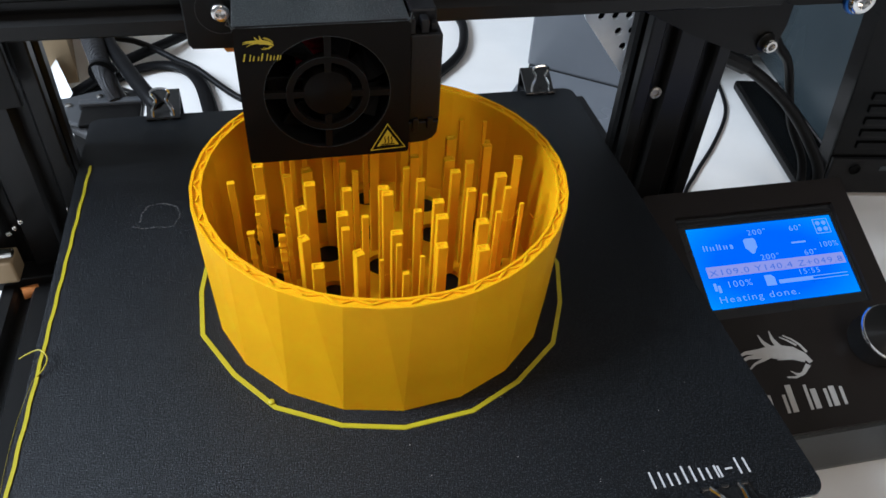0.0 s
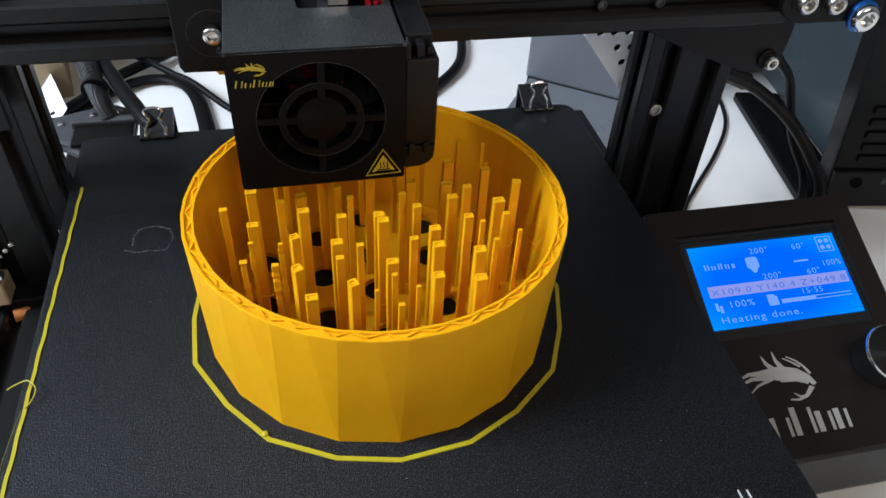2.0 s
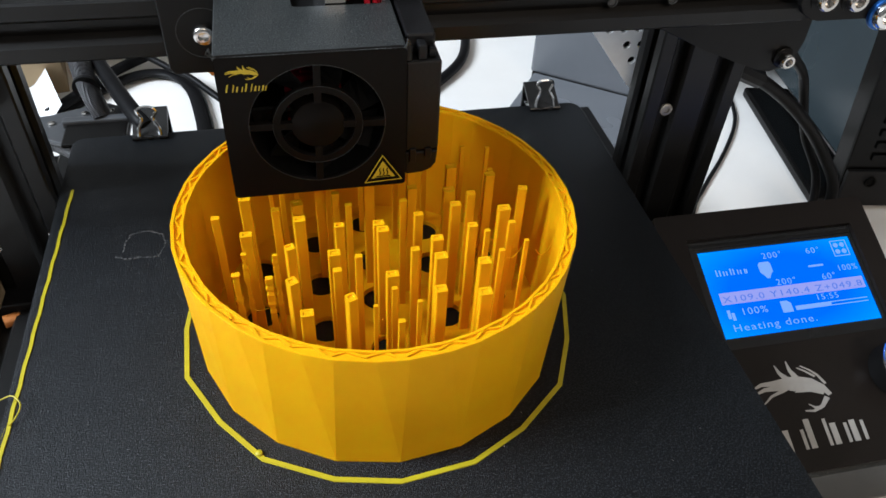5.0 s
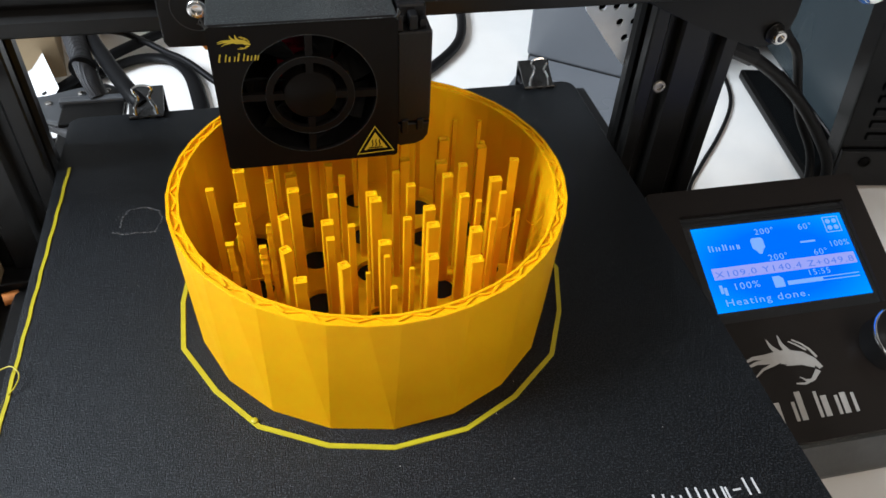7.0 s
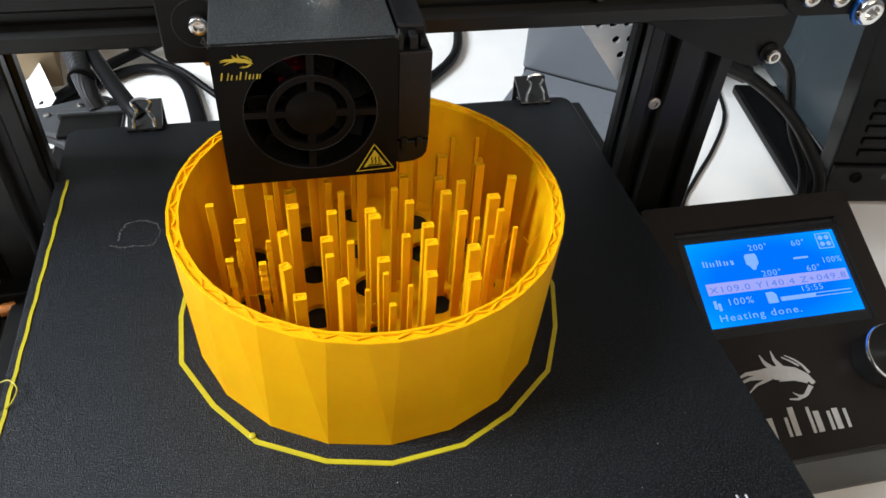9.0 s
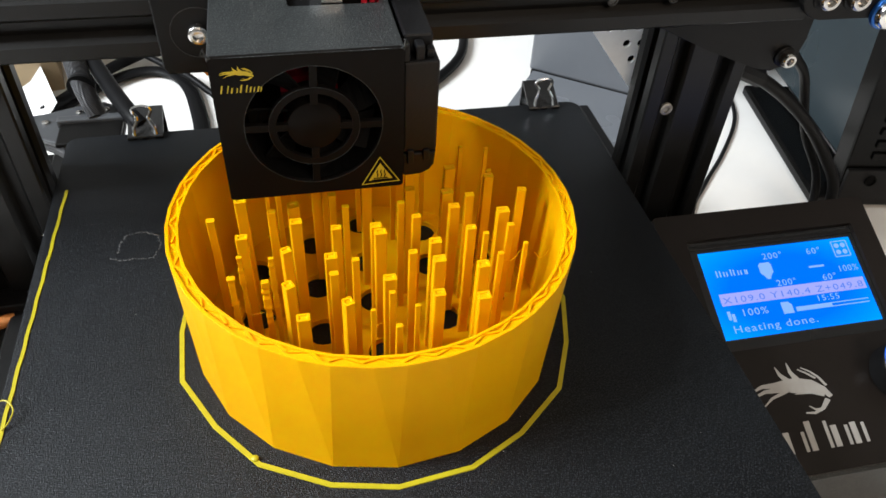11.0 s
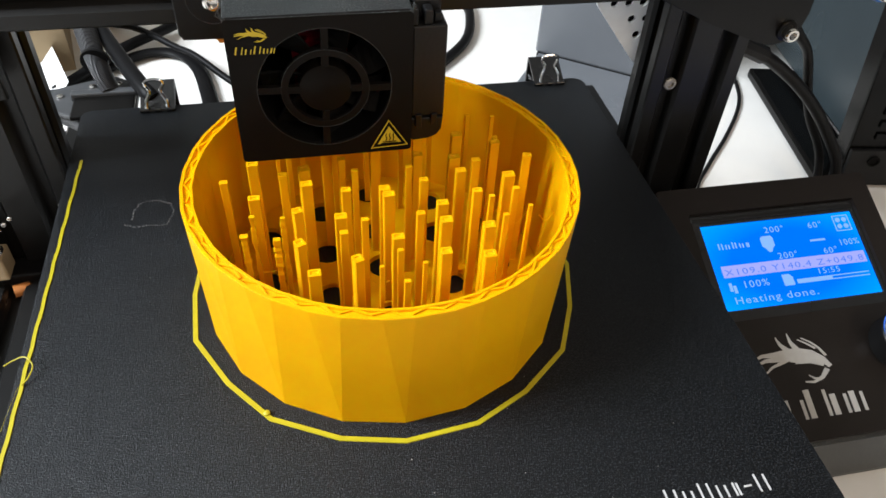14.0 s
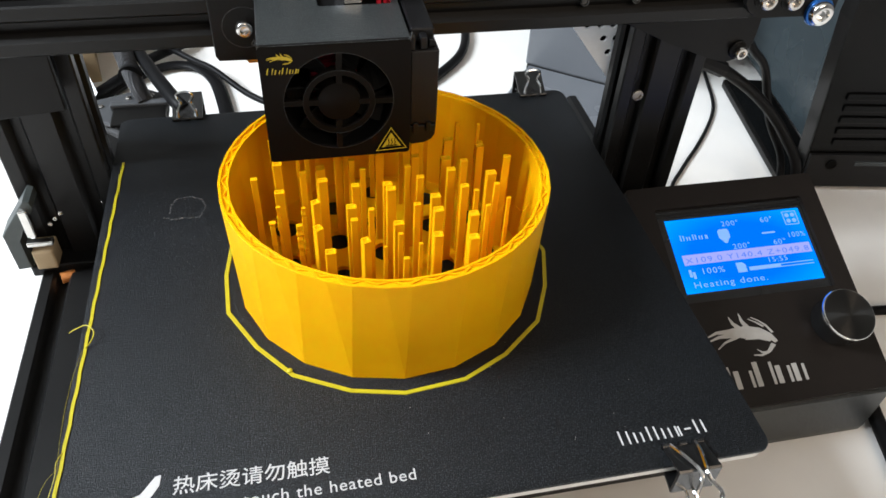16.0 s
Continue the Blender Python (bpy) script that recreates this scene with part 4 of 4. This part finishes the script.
plate = holed(bmesh.new(), round_rect(-16.8, 90.9, -101.0, 18.8, 1.5, 3), [round_rect(-4.5, 80.4, -47.0, 5.6, 0.8, 2)], -4.2, 0)
ob = part("face_plate", plate, BOX_FACE, box, "black sloping face plate")
ob.matrix_basis = FACE
scr = part("screen", B(-0.2, 76.4, -41.8, 0, -3.6, -2.6), SCREEN_BLUE, box, "lit blue display screen")
scr.matrix_basis = SCREEN
bz = part("screen_frame", holed(bmesh.new(), [(-4.3, -46.9), (78.2, -46.9), (78.2, 5.5), (-4.3, 5.5)], [[(0, -41.6), (76.2, -41.6), (76.2, -0.2), (0, -0.2)]], -4.0, -1.9), GLOSS_BLACK, box)
bz.matrix_basis = SCREEN
lip = part("screen_bar", B(-3.4, 77.5, 1.4, 3.2, -1.9, -1.2, bevel=0.3), ANODISED, box)
lip.matrix_basis = SCREEN


def on_screen(u, v, h=0.0):
    return SCREEN @ pose((u * 76) * MM, -(v * 41.8) * MM, (-2.56 + h) * MM)


def readout(text, u, v, size=3.7, mat=SCREEN_TEXT, stretch=1.0, h=0.0):
    words("readout", text, size, mat, box, on_screen(u, v, h), "", 0.02, stretch, 0.0, 1.18)


readout("200°", 0.40, 0.155, 4.2, SCREEN_TEXT, 1.1), readout("60°", 0.69, 0.155, 4.2, SCREEN_TEXT, 1.1)
readout("200°", 0.43, 0.475, 4.2, SCREEN_TEXT, 1.1), readout("60°", 0.73, 0.475, 4.2, SCREEN_TEXT, 1.1), readout("100%", 0.85, 0.40, 4.2, SCREEN_TEXT, 1.0)
row = part("readout_band", B(4, 75, -26.0, -20.4, -2.6, -2.53), SCREEN_ROW, box)
row.matrix_basis = SCREEN
readout("X109.0 Y140.4 Z+049.8", 0.065, 0.60, 4.2, SCREEN_DARK, 1.42, 0.12)
readout("100%", 0.15, 0.755, 4.6, SCREEN_TEXT, 1.15), readout("15:55", 0.64, 0.70, 3.9, SCREEN_TEXT, 1.15), readout("Heating done.", 0.07, 0.925, 4.7, SCREEN_TEXT, 1.28)
icons = [[(x + 6, y) for x, y in p] for p in stems([(0, 2.2, 3.2), (3.4, 5.4, 2.3), (6.8, 8.8, 3.2), (10.2, 12.2, 2.3), (13.6, 15.0, 2.3)], -12.4, 0.6, 0.6)]
icons += [[(27, -9), (28, -8), (32.4, -8), (33.2, -9), (33.2, -13), (32, -14), (30.8, -16), (29.4, -16), (28.2, -14), (27, -13)]]
icons += [[(51, -13.2), (58.5, -13.2), (58.5, -12.3), (51, -12.3)], [(5, -28.6), (6.4, -28.6), (6.4, -32.6), (5, -32.6)], [(6.8, -30), (8.2, -30), (8.2, -33.6), (6.8, -33.6)]]
icons += [[(31, -27.6), (34.4, -27.6), (36, -29), (36, -33), (31, -33)], [(37.5, -32.6), (55, -32.6), (55, -30.6), (37.5, -30.6)]]
icons += [[(55, -31.0), (73.5, -31.0), (73.5, -30.6), (55, -30.6)], [(55, -32.6), (73.5, -32.6), (73.5, -32.2), (55, -32.2)]]
for p in ((66, -9.6, 74, -9.2), (66, -2, 74, -1.6), (66, -9.6, 66.4, -1.6), (73.6, -9.6, 74, -1.6)):
    icons.append([(p[0], p[1]), (p[2], p[1]), (p[2], p[3]), (p[0], p[3])])
for k in range(4):
    icons.append(circle(70 + 2.3 * math.cos(math.pi * (k / 2 + 0.25)), -5.6 + 2.3 * math.sin(math.pi * (k / 2 + 0.25)), 1.2, 10))
ic = shapes("screen_sign", icons, SCREEN_TEXT, box, SCREEN @ pose(0, 0, -2.58 * MM), 0.05)
em = [[(x + 20.8, 0.77 * y - 68.0) for x, y in p] for p in emblem(36.5)]
each_shape("emblem_stroke", em, SILVER_TEXT, box, FACE @ pose(0, 0, -0.02 * MM), 0.1, "silver emblem stroke")
thin = stems([(-2.6, 8.0, 12.2), (9.6, 19.2, 8.8), (20.4, 30.4, 12.0), (31.6, 39.4, 8.8), (40.6, 47.2, 8.8)], -92.0, 2.7, 1.5)
each_shape("name_bar", thin, SILVER_TEXT, box, FACE @ pose(0, 0, -0.02 * MM), 0.1, "silver ink bar")
kn = part("knob", lathe(bmesh.new(), [(11.5, 0.2), (12.2, 0.8), (13.0, 11.5), (13.4, 12.4)], (0, 0, 0), "z", 48), GLOSS_BLACK, box, "black knob with a spun metal top", smooth=True)
kn.matrix_basis = FACE @ pose(70.6 * MM, -66.4 * MM, 0)
rim = part("rim", lathe(bmesh.new(), [(13.4, 12.4), (13.5, 13.3), (13.1, 14.0), (12.8, 14.1)], (0, 0, 0), "z", 48), CHROME, box, "bright bevelled rim", smooth=True)
ktop = part("knob_top", lathe(bmesh.new(), [(12.9, 13.6), (12.8, 14.15), (0.2, 14.2)], (0, 0, 0), "z", 48), SPUN, box)
rim.matrix_basis = ktop.matrix_basis = kn.matrix_basis
part("card_slot", B(134.0, 134.8, -5, 15, -62, -56, bevel=0.2), CHROME, box)

# ---- behind and beside the printer ----


def cable(points, r, label, mat=RUBBER, group="", flat=1.0):
    ob = tagged(part("cable", sweep(bmesh.new(), points, r, 12, flat), mat, None, "", True), label, "cable", group)
    return ob


thick = cable([(184, 112, 132), (207, 116, 121), (236, 125, 101), (262, 130, 79), (282, 131, 57), (297, 128, 35), (296, 122, 18), (278, 108, 5), (258, 88, 3.6), (246, 66, 3.6), (242, 20, 3.6)], 3.4, "thick black cable hanging beside the printer's post")
part("plug_sleeve", sweep(bmesh.new(), [(190, 113, 129.4), (199, 114.6, 125), (209, 116.6, 119.8)], 4.8, 10), PLASTIC, thick, "black plug sleeve")
cable([(215, 110, 140), (228, 120, 128), (250, 134, 108), (266, 140, 79), (277, 142, 59), (292, 138, 34), (290, 128, 14), (270, 116, 2.8), (240, 105, 2.6), (200, 110, 2.6)], 2.6, "thin black cable hanging from the lift plate")
cable([(359, 400, 1.5), (340, 340, 1.5), (325, 301, 1.5), (314, 266, 1.5), (306, 248, 1.5), (293, 229, 1.5), (272, 204, 1.5), (253, 184, 1.5), (242, 172, 1.5), (231, 160, 1.5), (214, 136, 1.5), (192, 118, 1.5)], 1.4, "thin black cable lying on the desk behind the printer's post")
cable([(60, 300, 4), (83, 318, 4), (116, 356, 4), (130, 395, 4), (132, 430, 4), (122, 500, 4)], 4.0, "dark curved cable lying on the desk")
cable([(-76, 236, 3.6), (-80, 270, 3.6), (-83, 298, 3.8), (-91, 338, 4), (-104, 360, 4), (-120, 368, 4), (-138, 364, 4), (-160, 345, 3.8), (-190, 310, 3.6)], 6.2, "broad flat dark cable looping across the desk", flat=0.55)
cable([(-186, 312, 9), (-166, 338, 10), (-146, 362, 12), (-115, 400, 8), (-88, 436, 4), (-70, 470, 4)], 4.0, "dark cable crossing the desk")
cable([(-190, 452, 2.6), (-165, 424, 2.6), (-143, 399, 10), (-125, 376, 14), (-108, 360, 12), (-92, 345, 11), (-63, 314, 3), (-30, 288, 2.6), (10, 270, 2.6)], 2.5, "thin dark cable crossing the desk")
cable([(239, 8, 12), (262, 18, 5), (300, 22, 3.2), (360, 14, 3), (450, 0, 3)], 3.0, "black cable leaving the control box")
cable([(240, -32, 16), (252, -28, 8), (276, -24, 3.2), (330, -30, 3), (420, -50, 3)], 3.0, "black cable leaving the control box")
cable([(240, -40, 20), (250, -40, 10), (251, -52, 4.5), (247, -68, 4.2), (243, -85, 4.2), (240, -120, 4.2), (250, -170, 4.2)], 4.0, "thick glossy black cable on the desk")

tower = thing("computer_tower", (338, 156, 0), "black computer tower with a blue-grey side panel", "computer", turn=-9)
part("body", B(2, 190, 4, 430, 12, 410, bevel=3), TOWER_BLACK, tower)
part("side_panel", B(0, 2, 14, 424, 16, 404, bevel=0.6), BLUE_GREY, tower, "glossy blue-grey side panel")
part("front_panel", prism(bmesh.new(), [(-14, 1), (188, 1), (188, 408), (-28, 408), (-28, 128)], -14, 2, "y", 1.5), TOWER_BLACK, tower, "black front panel with a slanted edge")
part("front_trim", prism(bmesh.new(), [(-13.5, 3), (184, 3), (184, 31), (-16.5, 31)], -17, -14, "y", 0.8), PLASTIC, tower, "dark grey front strip")
part("badge", B(18, 46, -17.3, -16.9, 22, 25.5, bevel=0.1), BLUE_GREY, tower)
for k in range(5):
    part("front_rib", B(-4 - 1.2 * k, 184, -15.6, -14, 38 + 9 * k, 43 + 9 * k, bevel=0.5), TOWER_BLACK, tower)
part("socket", lathe(bmesh.new(), [(3.8, 0), (3.8, 1.2), (2.8, 1.4), (2.6, 0.4)], (1, -17, 23), "y"), DARK, tower)
for fx in (20, 170):
    for fy in (30, 390):
        part("foot", lathe(bmesh.new(), [(11, 0), (12, 2), (12, 12)], (fx, fy, 0)), RUBBER, tower)

bar = thing("black_desk_bar", (318, 152, 0), "flat black bar lying on the desk beside the tower", "stand", turn=-10)
part("flat_bar", B(-10, 26, -6, 132, 0, 8, bevel=2), TOWER_BLACK, bar)

case = thing("grey_metal_case", (169, 333, 0), "grey metal case with a pale perforated edge", "metal case", turn=-36)
part("front_panel", B(0, 92, 0, 4, 5, 130, bevel=2), GREY_CASE, case)
part("base_strip", B(2, 90, -2, 0.5, 0, 6, bevel=0.5), GLOSS_BLACK, case)
part("body", B(1, 91, 4, 150, 2, 128, bevel=1), GREY_CASE, case)
# grey slab added in place of the shadow on the white desk
part("desk_shade_slab", B(4, 110, -120, -2.5, 0, 7, bevel=1.5), GREY_CASE, case, "flat grey slab standing in for shaded desk")
hl = [circle(18 + 16 * i, 14 + 15 * j, 3.6, 12) for i in range(8) for j in range(7)]
side = part("perforated_side", holed(bmesh.new(), [(0, 0), (150, 0), (150, 126), (0, 126)], hl, 91, 93, "x"), GALVANISED, case, "pale perforated steel side")

ps_holes = [circle(124 + 7 * i - 3 * (j % 2), 56 - 8 * j, 1.9, 10) for i in range(3) for j in range(4) if 124 + 7 * i > 117 + 8 * j * 0.8]
supply = part("power_supply", holed(bmesh.new(), [(106, 62), (113.5, 46.6), (136.6, 17.7), (175, 15), (175, 62)], ps_holes, 113, 114.5, "y"), GALVANISED, printer, "silver perforated power supply")
part("case", B(142, 176, 114.6, 152, 16, 62, bevel=0.8), GALVANISED, supply)
# dark sheet added so the holes read as a shaded inside
part("dark_behind_holes", prism(bmesh.new(), [(110, 58), (116, 46), (137, 19), (141, 19), (141, 58)], 115.5, 117, "y"), DARK, supply)
# not a seen bracket: dark plate added for the shadow patch by the upright
part("bracket", B(142, 172, 113, 117, -56, 15, bevel=0.8), STEEL_BLACK, supply)

carton = thing("cardboard_box", (-262, 400, 0), "open brown cardboard box standing on the desk", "box", turn=12)
for args in ((-70, 70, -60, -57, 0, 60), (-70, 70, 57, 60, 0, 60), (-70, -67, -57, 57, 0, 60), (67, 70, -57, 57, 0, 60), (-67, 67, -57, 57, 0, 3)):
    part("side" if args[5] == 60 else "bottom", B(*args, bevel=0.4), CARDBOARD, carton)
part("flap", prism(bmesh.new(), [(70, 60), (112, 36), (112.6, 37.4), (70, 62)], -56, 56, "y"), CARDBOARD, carton)
sheet = thing("paper_sheet", (-215, 330, 0), "curled white paper sheet on the desk", "paper", turn=20)
bm = bmesh.new()
prism(bm, [(-50 + 10 * i, 2 + 0.03 * (i - 3) ** 4) for i in range(9)] + [(-50 + 10 * i, 2.6 + 0.03 * (i - 3) ** 4) for i in range(8, -1, -1)], -40, 40, "y")
part("page", bm, PAPER, sheet)
